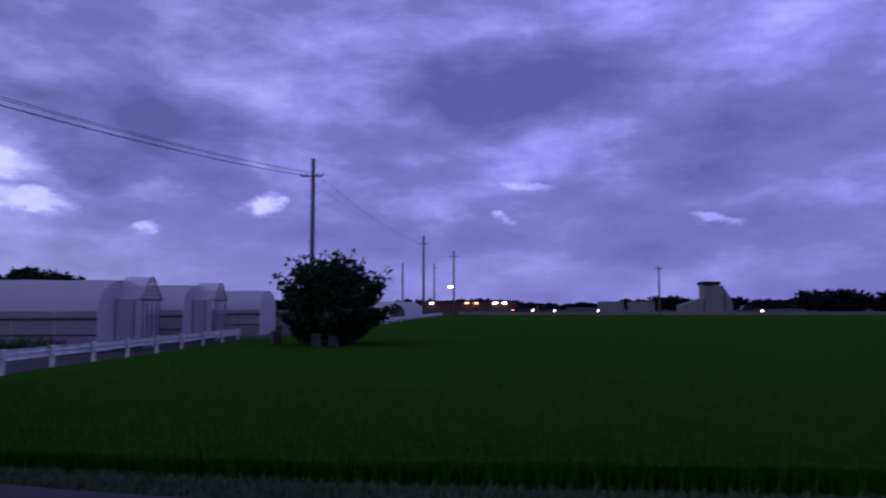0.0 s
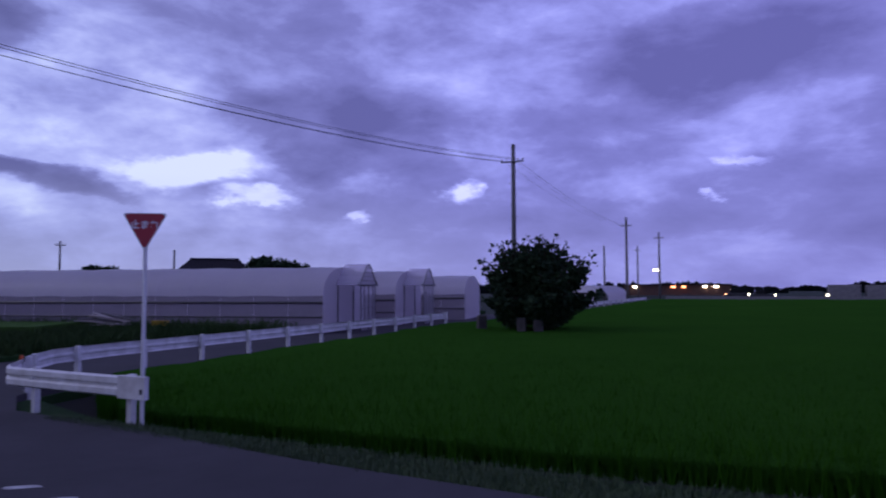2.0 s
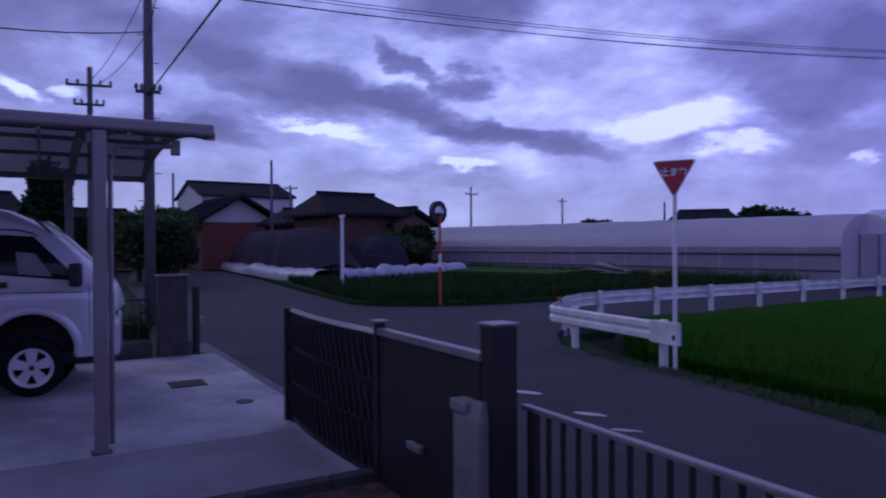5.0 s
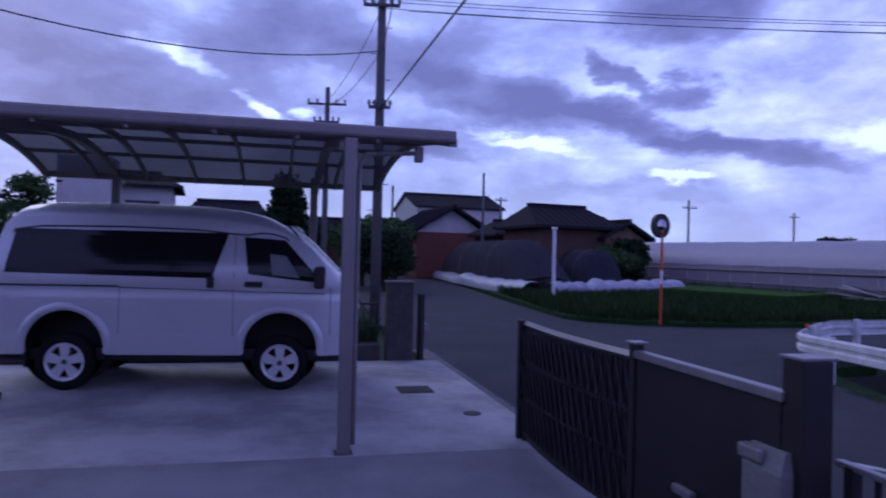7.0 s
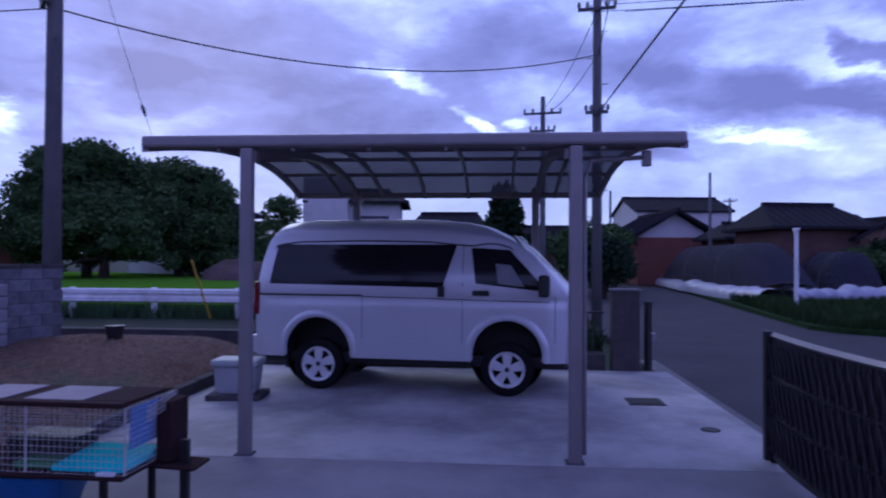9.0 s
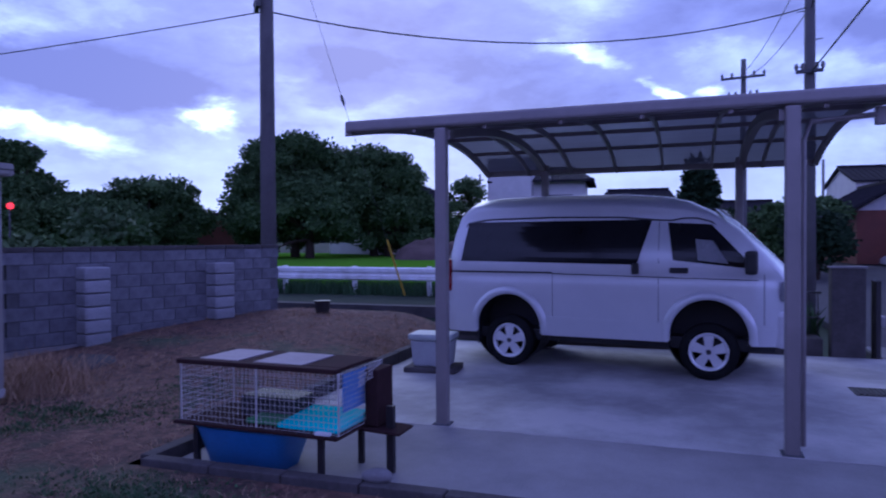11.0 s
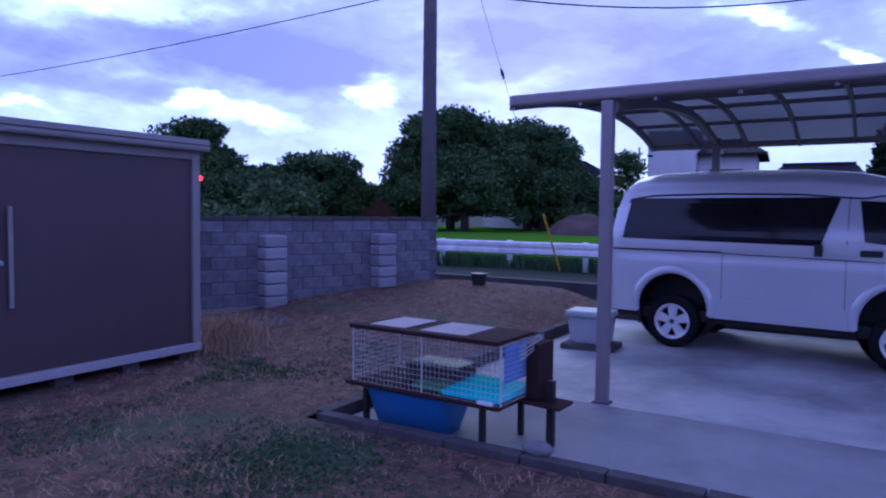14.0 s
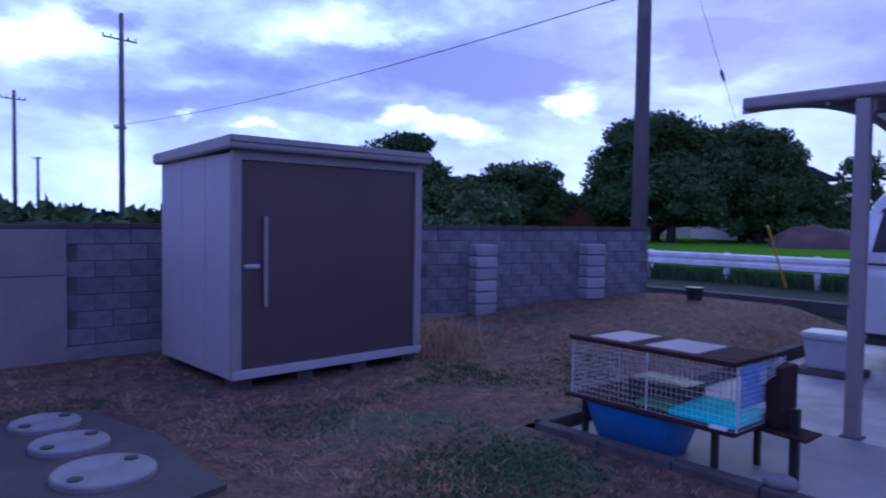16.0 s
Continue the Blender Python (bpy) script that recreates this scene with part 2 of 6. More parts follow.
M_GUARD = mat("white_guardrail_paint", (0.78, 0.78, 0.78), (0.5, 0.49, 0.47), 0.5, 60, 2.5, 0.08, vary=0.1, spread=0.35)
M_SIGNRED = mat("faded_red_sign", (0.42, 0.025, 0.04), (0.3, 0.02, 0.035), 0.4, 60, 4, 0.0)
M_WHITE = mat("white_paint", (0.8, 0.8, 0.8), (0.65, 0.65, 0.65), 0.5, 60, 4, 0.05, vary=0.1)
M_ORANGE = mat("orange_paint", (0.65, 0.10, 0.03), None, 0.5, 60, 6, 0.05)
M_YELLOW = mat("yellow_plastic", (0.6, 0.38, 0.03), None, 0.5, 60, 6, 0.05)
M_MIRROR, _t, _b = principled("convex_mirror")
_b.inputs["Metallic"].default_value, _b.inputs["Roughness"].default_value = 1.0, 0.08
_b.inputs["Base Color"].default_value = (0.45, 0.45, 0.47, 1)
M_POLE = mat("pole_concrete", (0.16, 0.15, 0.15), (0.10, 0.095, 0.1), 0.9, 40, 1.5, 0.2)
M_STEEL = mat("dull_steel", (0.10, 0.10, 0.105), None, 0.55, 60, 5, 0.1, metal=0.5)
M_WIRE = mat("wire_black", (0.02, 0.02, 0.022), None, 0.6, 60, 5, 0.0)
M_VINYL = mat("greenhouse_vinyl", (0.76, 0.71, 0.76), (0.60, 0.55, 0.62), 0.4, 12, 0.35, 0.25, vary=0.16, depth=0.05)
VT = M_VINYL.node_tree
vt_tr = nd(VT, "ShaderNodeBsdfTranslucent")
vt_tr.inputs[0].default_value = (0.76, 0.71, 0.78, 1)
vt_mx = nd(VT, "ShaderNodeMixShader", Fac=0.5)
VT.links.new(VT.nodes["Principled BSDF"].outputs[0], vt_mx.inputs[1]), VT.links.new(vt_tr.outputs[0], vt_mx.inputs[2])
VT.links.new(vt_mx.outputs[0], VT.nodes["Material Output"].inputs[0])
# side film: darker and more see-through than the roof film
M_CURTAIN = glass_mat("darker_side_vinyl", (0.42, 0.37, 0.43), 0.62, 0.5)
M_VINYL2 = glass_mat("clear_vinyl", (0.60, 0.56, 0.62), 0.45, 0.35)
M_PIPE = mat("galvanised_pipe", (0.13, 0.12, 0.13), None, 0.5, 60, 5, 0.0, metal=0.4)
M_SHEDSIDE = mat("shed_light_grey", (0.37, 0.355, 0.36), (0.31, 0.3, 0.305), 0.55, 150, 2, 0.1, vary=0.08)
M_SHEDDOOR = mat("shed_brown_grain", (0.078, 0.05, 0.053), (0.056, 0.037, 0.04), 0.55, 160, 2.5, 0.15, vary=0.3)
M_SHEDTRIM = mat("shed_trim_greige", (0.27, 0.25, 0.235), (0.21, 0.195, 0.185), 0.5, 120, 3, 0.05, vary=0.08)
M_CHROME = mat("satin_metal", (0.6, 0.6, 0.62), None, 0.3, 60, 6, 0.0, metal=0.8)
M_BLUE = mat("blue_plastic", (0.06, 0.25, 0.60), (0.04, 0.19, 0.5), 0.45, 60, 4, 0.05)
M_TEAL = mat("turquoise_plastic", (0.02, 0.78, 0.74), (0.02, 0.66, 0.66), 0.86, 60, 4, 0.05)
M_GREENPL = mat("green_plastic", (0.05, 0.30, 0.10), None, 0.5, 60, 4, 0.05)
M_CAGEWIRE = mat("white_coated_wire", (0.62, 0.60, 0.58), (0.4, 0.38, 0.36), 0.5, 60, 9, 0.0)
M_BROWNPL = mat("brown_resin", (0.05, 0.027, 0.027), None, 0.9, 60, 5, 0.1)
M_BOXGREY = mat("grey_storage_plastic", (0.36, 0.37, 0.38), (0.28, 0.29, 0.3), 0.55, 60, 4, 0.05)
M_LIDGREY = mat("pale_green_grey_lid", (0.48, 0.53, 0.52), None, 0.55, 60, 4, 0.05)
M_MANHOLE = mat("septic_cover", (0.24, 0.24, 0.245), (0.12, 0.12, 0.125), 0.8, 70, 3, 0.3)
M_PAD = mat("septic_pad", (0.10, 0.095, 0.09), (0.055, 0.05, 0.05), 0.9, 40, 1.5, 0.4)
M_TILE = mat("dark_roof_tile", (0.032, 0.03, 0.036), None, 0.86, 12, 2, 0.4)
M_STUCCO = mat("white_stucco", (0.58, 0.56, 0.53), (0.46, 0.44, 0.43), 0.9, 30, 1, 0.2)
M_REDWALL = mat("rust_red_siding", (0.19, 0.06, 0.04), (0.12, 0.042, 0.03), 0.8, 12, 1, 0.2)
M_BROWNWALL = mat("brown_board_siding", (0.13, 0.075, 0.06), (0.08, 0.05, 0.045), 0.85, 12, 1, 0.2)
M_TANWALL = mat("tan_wall", (0.25, 0.16, 0.12), None, 0.85, 12, 1, 0.2)
M_NET = glass_mat("dark_shade_net", (0.07, 0.068, 0.10), 0.42, 0.95)
M_MULCH = mat("silver_mulch_film", (0.42, 0.42, 0.48), (0.22, 0.22, 0.28), 0.35, 9, 1.6, 0.5, depth=0.05)
M_WINDOW = mat("far_window_glass", (0.03, 0.035, 0.045), None, 0.15, 10, 1, 0.0)
M_TRUNK = mat("bark", (0.06, 0.045, 0.035), None, 0.95, 20, 3, 0.7, depth=0.03)
M_LEAF_A = leaf_mat("cedar_leaf", (0.010, 0.022, 0.012), (0.034, 0.06, 0.028))
M_LEAF_B = leaf_mat("broad_leaf", (0.018, 0.042, 0.016), (0.10, 0.16, 0.06))
M_LEAF_C = leaf_mat("pale_bush_leaf", (0.04, 0.075, 0.03), (0.12, 0.17, 0.08))
M_RICEBLADE = leaf_mat("rice_blade", (0.014, 0.055, 0.004), (0.034, 0.12, 0.008))
M_WEED = leaf_mat("verge_weed", (0.03, 0.06, 0.025), (0.12, 0.165, 0.09))
M_PLOTGRASS = leaf_mat("plot_grass", (0.012, 0.03, 0.008), (0.04, 0.075, 0.022))
M_STRAW = leaf_mat("dry_straw", (0.20, 0.12, 0.075), (0.50, 0.36, 0.24))
M_YARDGRASS = leaf_mat("yard_grass", (0.03, 0.07, 0.03), (0.085, 0.15, 0.07))
M_RICE = mat("rice_canopy", (0.034, 0.112, 0.013), (0.022, 0.078, 0.010), 0.9, 14, 0.12, 1.0, vary=0.45, depth=0.12, spread=0.7)
M_PADDY = mat("bright_paddy", (0.09, 0.24, 0.02), (0.065, 0.17, 0.02), 0.9, 12, 0.2, 0.8, vary=0.35, depth=0.1)
M_STRIP = mat("young_paddy", (0.05, 0.115, 0.02), (0.035, 0.085, 0.018), 0.9, 14, 0.3, 0.8, vary=0.35, depth=0.1)
M_GRASS = mat("rough_grass", (0.022, 0.06, 0.014), (0.016, 0.036, 0.014), 0.95, 10, 0.3, 0.9, vary=0.45, depth=0.08)
M_SOIL = mat("far_plain", (0.035, 0.055, 0.03), (0.03, 0.035, 0.03), 0.95, 0.6, 0.02, 0.2, vary=0.4)
M_FARHILL = mat("far_trees", (0.015, 0.02, 0.022), None, 1.0, 0.8, 0.05, 0.0)
# near-black, with the shade among the rice stems put into the colour
M_RICE_SHADE = mat("rice_foot_shade", (0.012, 0.012, 0.010), (0.006, 0.007, 0.006), 0.9, 12, 1.5, 0.6, depth=0.04)
M_PILE = mat("earth_pile", (0.12, 0.085, 0.08), None, 0.95, 6, 1, 0.6, depth=0.05)
M_LAMPW = lamp_mat("lamp_white", (1.0, 0.86, 0.62), 14.0)
M_LAMPO = lamp_mat("lamp_orange", (1.0, 0.35, 0.12), 7.0)

for m in (M_RICE, M_RICEBLADE, M_PADDY):
    m.node_tree.nodes["Principled BSDF"].inputs["Specular IOR Level"].default_value = 0.0


def yard_mat():
    m, t, b = principled("trodden_yard_earth")
    geo = nd(t, "ShaderNodeTexCoord")
    a = nd(t, "ShaderNodeTexNoise", Scale=0.55, Detail=5.0, Roughness=0.6)
    s = nd(t, "ShaderNodeTexNoise", Scale=7.0, Detail=7.0, Roughness=0.7)
    st = nd(t, "ShaderNodeTexNoise", Scale=35.0, Detail=5.0, Roughness=0.75)
    mp = nd(t, "ShaderNodeMapping")
    mp.inputs["Scale"].default_value = (1.0, 0.35, 1.0)
    mp.inputs["Rotation"].default_value = (0, 0, 0.6)
    t.links.new(geo.outputs["Object"], mp.inputs[0])
    for n in (a, s):
        t.links.new(geo.outputs["Object"], n.inputs["Vector"])
    t.links.new(mp.outputs[0], st.inputs["Vector"])
    col = mix_color(t, ramp(t, s.outputs[0], [(0.38, 0.0), (0.62, 1.0)]), (0.028, 0.014, 0.011), (0.145, 0.072, 0.05))
    col = mix_color(t, ramp(t, st.outputs[0], [(0.53, 0.0), (0.75, 1.0)]), col, (0.29, 0.18, 0.125))
    col = mix_color(t, ramp(t, a.outputs[0], [(0.53, 0.0), (0.66, 0.7)]), col, (0.025, 0.065, 0.028))
    t.links.new(col, b.inputs["Base Color"])
    b.inputs["Roughness"].default_value = 0.95
    bp = nd(t, "ShaderNodeBump", Strength=0.8, Distance=0.03)
    t.links.new(st.outputs[0], bp.inputs["Height"]), t.links.new(bp.outputs[0], b.inputs["Normal"])
    return m


M_YARD = yard_mat()

# ---- mesh helpers ----


def mesh_of(bm, name, material):
    me = bpy.data.meshes.new(name)
    bm.to_mesh(me)
    bm.free()
    me.materials.append(material)
    return me


def part(name, bm, material, parent=None, label="", smooth=False):
    me = bm if isinstance(bm, bpy.types.Mesh) else mesh_of(bm, name, material)
    ob = new(name, me)
    if smooth:
        for p in me.polygons:
            p.use_smooth = True
    ob.parent = parent
    return tagged(ob, label)


def thing(name, label, category, at=None, group="", kind=""):
    ob = new(name)
    ob.matrix_world = at or Matrix()
    ob.empty_display_size = 0.2
    return tagged(ob, label, category, group, kind)


def box(x0, y0, z0, x1, y1, z1, bevel=0.0, bm=None, m=None):
    bm = bm or bmesh.new()
    c = Matrix.Translation(((x0 + x1) / 2, (y0 + y1) / 2, (z0 + z1) / 2)) @ Matrix.Diagonal((abs(x1 - x0), abs(y1 - y0), abs(z1 - z0), 1))
    r = bmesh.ops.create_cube(bm, size=1, matrix=(m or Matrix()) @ c)
    if bevel:
        es = list({e for v in r["verts"] for e in v.link_edges})
        bmesh.ops.bevel(bm, geom=es, offset=bevel, segments=2, affect="EDGES", profile=0.6)
    return bm


def tube(points, radius, sides=8, bm=None, caps=True):
    """A round bar along points; radius: one, or one for each point."""
    bm = bm or bmesh.new()
    pts = [Vector(p) for p in points]
    rad = radius if isinstance(radius, (list, tuple)) else [radius] * len(pts)
    rings = []
    for k, p in enumerate(pts):
        d = (pts[min(k + 1, len(pts) - 1)] - pts[max(k - 1, 0)]).normalized()
        side = d.cross(Vector((0, 0, 1)) if abs(d.z) < 0.9 else Vector((1, 0, 0))).normalized()
        o = side.cross(d)
        rings.append([bm.verts.new(p + rad[k] * (math.cos(a) * side + math.sin(a) * o)) for a in (2 * math.pi * n / sides for n in range(sides))])
    for r0, r1 in zip(rings, rings[1:]):
        for n in range(sides):
            bm.faces.new((r0[n], r0[(n + 1) % sides], r1[(n + 1) % sides], r1[n]))
    if caps:
        bm.faces.new(rings[0][::-1]), bm.faces.new(rings[-1])
    return bm


def grid(f, us, vs, bm=None, keep=None):
    """A sheet of quads through f(u, v)."""
    bm = bm or bmesh.new()
    vv = [[bm.verts.new(f(u, v)) for v in vs] for u in us]
    for i in range(len(us) - 1):
        for j in range(len(vs) - 1):
            if keep is None or keep(i, j):
                bm.faces.new((vv[i][j], vv[i + 1][j], vv[i + 1][j + 1], vv[i][j + 1]))
    return bm


def prism(outline, axis, lo, hi, bm=None):
    """An outline of (a, b) pairs pushed along an axis: 'x' takes (y, z), 'y' takes (x, z), 'z' takes (x, y)."""
    bm = bm or bmesh.new()
    put = {"x": lambda a, b, t: (t, a, b), "y": lambda a, b, t: (a, t, b), "z": lambda a, b, t: (a, b, t)}[axis]
    r0, r1 = ([bm.verts.new(put(a, b, t)) for a, b in outline] for t in (lo, hi))
    n = len(outline)
    for k in range(n):
        bm.faces.new((r0[k], r0[(k + 1) % n], r1[(k + 1) % n], r1[k]))
    bm.faces.new(r0[::-1]), bm.faces.new(r1)
    bmesh.ops.recalc_face_normals(bm, faces=bm.faces)
    return bm


def smoothstep(a, b, x):
    s = min(1, max(0, (x - a) / (b - a)))
    return s * s * (3 - 2 * s)


def blades(name, spots, material, height, width, label, category, lean=0.35, per=1, rng=None):
    """Upright blades of grass at spots of (x, y, z): one object of kind stuff."""
    rng = rng or random.Random(5)
    verts, faces = [], []
    for x, y, z in spots:
        for _ in range(per):
            a, h = rng.uniform(0, 6.283), height * rng.uniform(0.55, 1.15)
            bx, by = x + rng.uniform(-0.05, 0.05), y + rng.uniform(-0.05, 0.05)
            lx, ly = rng.uniform(-lean, lean) * h, rng.uniform(-lean, lean) * h
            wx, wy = math.cos(a) * width / 2, math.sin(a) * width / 2
            n = len(verts)
            verts += [(bx - wx, by - wy, z), (bx + wx, by + wy, z), (bx + lx * 0.4 + wx * 0.8, by + ly * 0.4 + wy * 0.8, z + h * 0.6), (bx + lx * 0.4 - wx * 0.8, by + ly * 0.4 - wy * 0.8, z + h * 0.6), (bx + lx, by + ly, z + h)]
            faces += [(n, n + 1, n + 2, n + 3), (n + 3, n + 2, n + 4)]
    me = bpy.data.meshes.new(name)
    me.from_pydata(verts, [], faces)
    me.materials.append(material)
    return tagged(new(name, me), label, category, kind="stuff")


def leaves(lobes, count, size, rng, hang=0.0, flat=0.5):
    """Leaf tufts near the outside of a set of lobes (centre, radii): arrays for one mesh."""
    verts, faces = [], []
    weight = [r[0] * r[1] + r[1] * r[2] for _, r in lobes]
    for c, r in rng.choices(lobes, weight, k=count):
        d = Vector((rng.gauss(0, 1), rng.gauss(0, 1), rng.gauss(0, 1))).normalized()
        k = rng.uniform(0.5, 1.0) ** 0.5 * rng.uniform(0.85, 1.25)
        p = Vector((c[0] + d.x * r[0] * k, c[1] + d.y * r[1] * k, c[2] + d.z * r[2] * k))
        s = size * rng.uniform(0.5, 1.3)
        o = Vector((rng.gauss(0, 1), rng.gauss(0, 1), rng.gauss(0, 1) - hang)).normalized()
        o = (o * (1 - flat) + d * flat).normalized()
        w = o.cross(Vector((rng.gauss(0, 1), rng.gauss(0, 1), rng.gauss(0, 1)))).normalized() * s * 0.32
        n = len(verts)
        verts += [tuple(p - w * 0.3), tuple(p + o * s * 0.5 + w), tuple(p + o * s), tuple(p + o * s * 0.5 - w)]
        faces.append((n, n + 1, n + 2, n + 3))
    return verts, faces


def tree_thing(name, label, category, x, y, z, trunk, lobes, count, size, leaf, seed, hang=0.0, flat=0.5, group=""):
    """A tree: tapered trunk with limbs into each lobe, and a crown of leaf tufts round an inner dark mass."""
    rng = random.Random(seed)
    t = thing(name, label, category, pose(x, y, z), group)
    h, r = trunk
    bm = tube([(0, 0, -0.1), (0.03, 0.02, h * 0.4), (-0.04, 0.05, h * 0.75), (0, 0, h)], [r * 1.3, r, r * 0.8, r * 0.5], 8)
    for c, rr in lobes:
        s = (0, 0, h * rng.uniform(0.3, 0.8))
        tube([s, (c[0] * 0.5, c[1] * 0.5, (s[2] + c[2]) / 2 + 0.1), (c[0] * 0.92, c[1] * 0.92, c[2])], [r * 0.5, r * 0.35, r * 0.12], 6, bm)
    part("trunk", bm, M_TRUNK, t)
    verts, faces = leaves(lobes, count, size, rng, hang, flat)
    inner = bmesh.new()
    for c, rr in lobes:
        bmesh.ops.create_icosphere(inner, subdivisions=2, radius=1, matrix=Matrix.Translation(c) @ Matrix.Diagonal((rr[0] * 0.62, rr[1] * 0.62, rr[2] * 0.62, 1)))
    for v in inner.verts:
        v.co += Vector(noise.noise_vector(v.co * 1.7)) * 0.5 * min(1.0, rr[0])
    me = mesh_of(inner, "crown", leaf)
    base = len(me.vertices)
    vs = [tuple(v.co) for v in me.vertices] + verts
    fs = [tuple(p.vertices) for p in me.polygons] + [tuple(i + base for i in f) for f in faces]
    crown = bpy.data.meshes.new("crown")
    crown.from_pydata(vs, [], fs)
    crown.materials.append(leaf)
    part("crown", crown, leaf, t)
    return t


def wire(a, b, sag, r=0.012, label="thin black overhead wire between poles"):
    a, b = Vector(a), Vector(b)
    pts = [a.lerp(b, k / 16) - Vector((0, 0, sag * 4 * (k / 16) * (1 - k / 16))) for k in range(17)]
    ob = part("overhead_wire", tube(pts, r, 5), M_WIRE)
    return tagged(ob, label, "overhead wire", "overhead wires")

# ---- ground, roads, fields ----


def land(x, y):
    """Height of the land: paddies low, the southern lane and the yard's far end higher."""
    z = -0.42 - 0.3 * smoothstep(-14.2, -13.2, x) * smoothstep(8.0, 9.0, y) * smoothstep(100, 60, y)
    z += 0.72 * smoothstep(-11.5, -13.5, x) * smoothstep(0.5, -6, y)
    z += 0.25 * smoothstep(-10.5, -14, y) * (1 - smoothstep(-11.5, -13.5, x))
    return z + 0.02 * noise.noise((x * 0.3, y * 0.3, 0))


def spaced(*stops):
    out = []
    for (a, n), (b, _) in zip(stops, stops[1:]):
        out += [a + (b - a) * k / n for k in range(n)]
    return out + [stops[-1][0]]


gx = spaced((-2500, 12), (-200, 16), (-60, 44), (20, 16), (200, 10), (2500, 1))
gy = spaced((-2500, 12), (-200, 20), (-50, 70), (60, 20), (220, 10), (2500, 1))
ground = part("ground", grid(lambda x, y: (x, y, land(x, y)), gx, gy), M_SOIL, smooth=True)
tagged(ground, "dark flat farmland with low grass reaching the horizon", "ground", kind="structure")


def sheet(name, outline, z, material, label, category="ground", step=0.5, fn=None):
    bm = bmesh.new()
    f = bm.faces.new([bm.verts.new((x, y, z if fn is None else fn(x, y))) for x, y in outline])
    bmesh.ops.recalc_face_normals(bm, faces=[f])
    if f.normal.z < 0:
        f.normal_flip()
    r = bmesh.ops.extrude_face_region(bm, geom=[f])
    bmesh.ops.translate(bm, vec=(0, 0, -0.3), verts=[v for v in r["geom"] if isinstance(v, bmesh.types.BMVert)])
    bmesh.ops.triangulate(bm, faces=bm.faces)
    bmesh.ops.recalc_face_normals(bm, faces=bm.faces)
    return tagged(part(name, bm, material), label, category, kind="structure")


ROADZ = -0.25
corner = [(-19.7 - 2.9 * (1 - math.cos(a)), 8.2 + 4.8 * (1 - math.sin(a))) for a in (0.0, 0.4, 0.8, 1.2, math.pi / 2)]
outline = [(40, 1.95), (40, 4.5), (4, 5.5), (-1.6, 6.5), (-4.9, 6.95), (-8.6, 7.75), (-11.6, 8.2), (-13.2, 9.4), (-14.3, 11.5), (-14.55, 36), (-12.4, 60), (-10.5, 140), (-14.8, 140), (-17.0, 60), (-19.5, 36)]
outline += corner + [(-30, 8.9), (-43, 10.4), (-90, 17), (-90, 9.0), (-40, 3.0), (-21, 1.9), (-14, 1.95)]
sheet("road", outline, ROADZ, M_ASPHALT, "dark worn asphalt village road with a side road", "road")
# worn remains of a painted edge line across the junction
for x, y, w, d in ((-8.4, 4.95, 0.45, 0.16), (-7.05, 4.85, 0.38, 0.14), (-6.3, 4.7, 0.28, 0.12), (-4.1, 4.3, 0.42, 0.14), (-3.4, 4.0, 0.2, 0.1), (-9.9, 5.1, 0.3, 0.12), (-11.8, 5.3, 0.4, 0.12)):
    rng = random.Random(int(x * 100))
    pts = [(x + w / 2 * math.cos(a) * rng.uniform(0.75, 1.15), y + d / 2 * math.sin(a) * rng.uniform(0.7, 1.2) + 0.1 * math.cos(a)) for a in (k * math.pi / 5 for k in range(10))]
    tagged(part("road_marking", prism(pts, "z", ROADZ - 0.01, ROADZ + 0.004), M_LINE), "worn white paint patch on the asphalt", "road marking", kind="structure")

# slab, curb, gutter
slab_n, slab_s = 1.62, -4.95
for k, (x0, x1) in enumerate(((-12.6, -7.34), (-7.325, -5.56))):
    y1 = slab_n + 0.08 if k == 0 else slab_n
    tagged(part("concrete_slab", box(x0, slab_s, -0.3, x1, y1, 0.0, 0.006), M_SLAB_OLD if k else M_SLAB), "pale broom-finished concrete driveway slab with a straight joint", "driveway", kind="structure")
sheet("yard", [(-5.4, 1.55), (30, 1.55), (30, -11.5), (-4.6, -11.3), (-4.6, -5.12), (-5.4, -5.12)], 0.06, M_YARD, "bare brown yard earth with dry straw and moss patches", "yard")


def rise_pt(x, y):
    edge = smoothstep(-4.6, -5.6, x)
    return (x, y, 0.06 + edge * (0.34 * smoothstep(-7.0, -12.4, x) * smoothstep(-4.8, -6.2, y) + 0.045 * noise.noise((x * 0.8, y * 0.8, 2))))


# the far end of the yard rises towards the lane
tagged(part("yard_rise", grid(rise_pt, spaced((-13.1, 40), (-4.6, 1)), spaced((-11.3, 30), (-5.1, 1))), M_YARD, smooth=True), "dry straw-strewn earth rising gently to the lane", "yard", kind="structure")
curb = thing("slab_curb", "dark weathered concrete curb round the driveway slab", "curb", kind="structure")
me = mesh_of(box(-0.06, -0.295, 0, 0.06, 0.295, 0.16, 0.012), "curb_stone", M_CURB)
for k in range(11):
    part("curb_stone", me, M_CURB, curb).matrix_basis = pose(-5.48 - 0.008 * k * 0.6, -4.68 + 0.6 * k, -0.05, 0, 0, 0.8)
me = mesh_of(box(-0.295, -0.06, 0, 0.295, 0.06, 0.2, 0.012), "curb_stone", M_CURB)
for k in range(11):
    part("curb_stone", me, M_CURB, curb).matrix_basis = pose(-5.82 - 0.6 * k, -5.03, -0.1 + 0.006 * k)
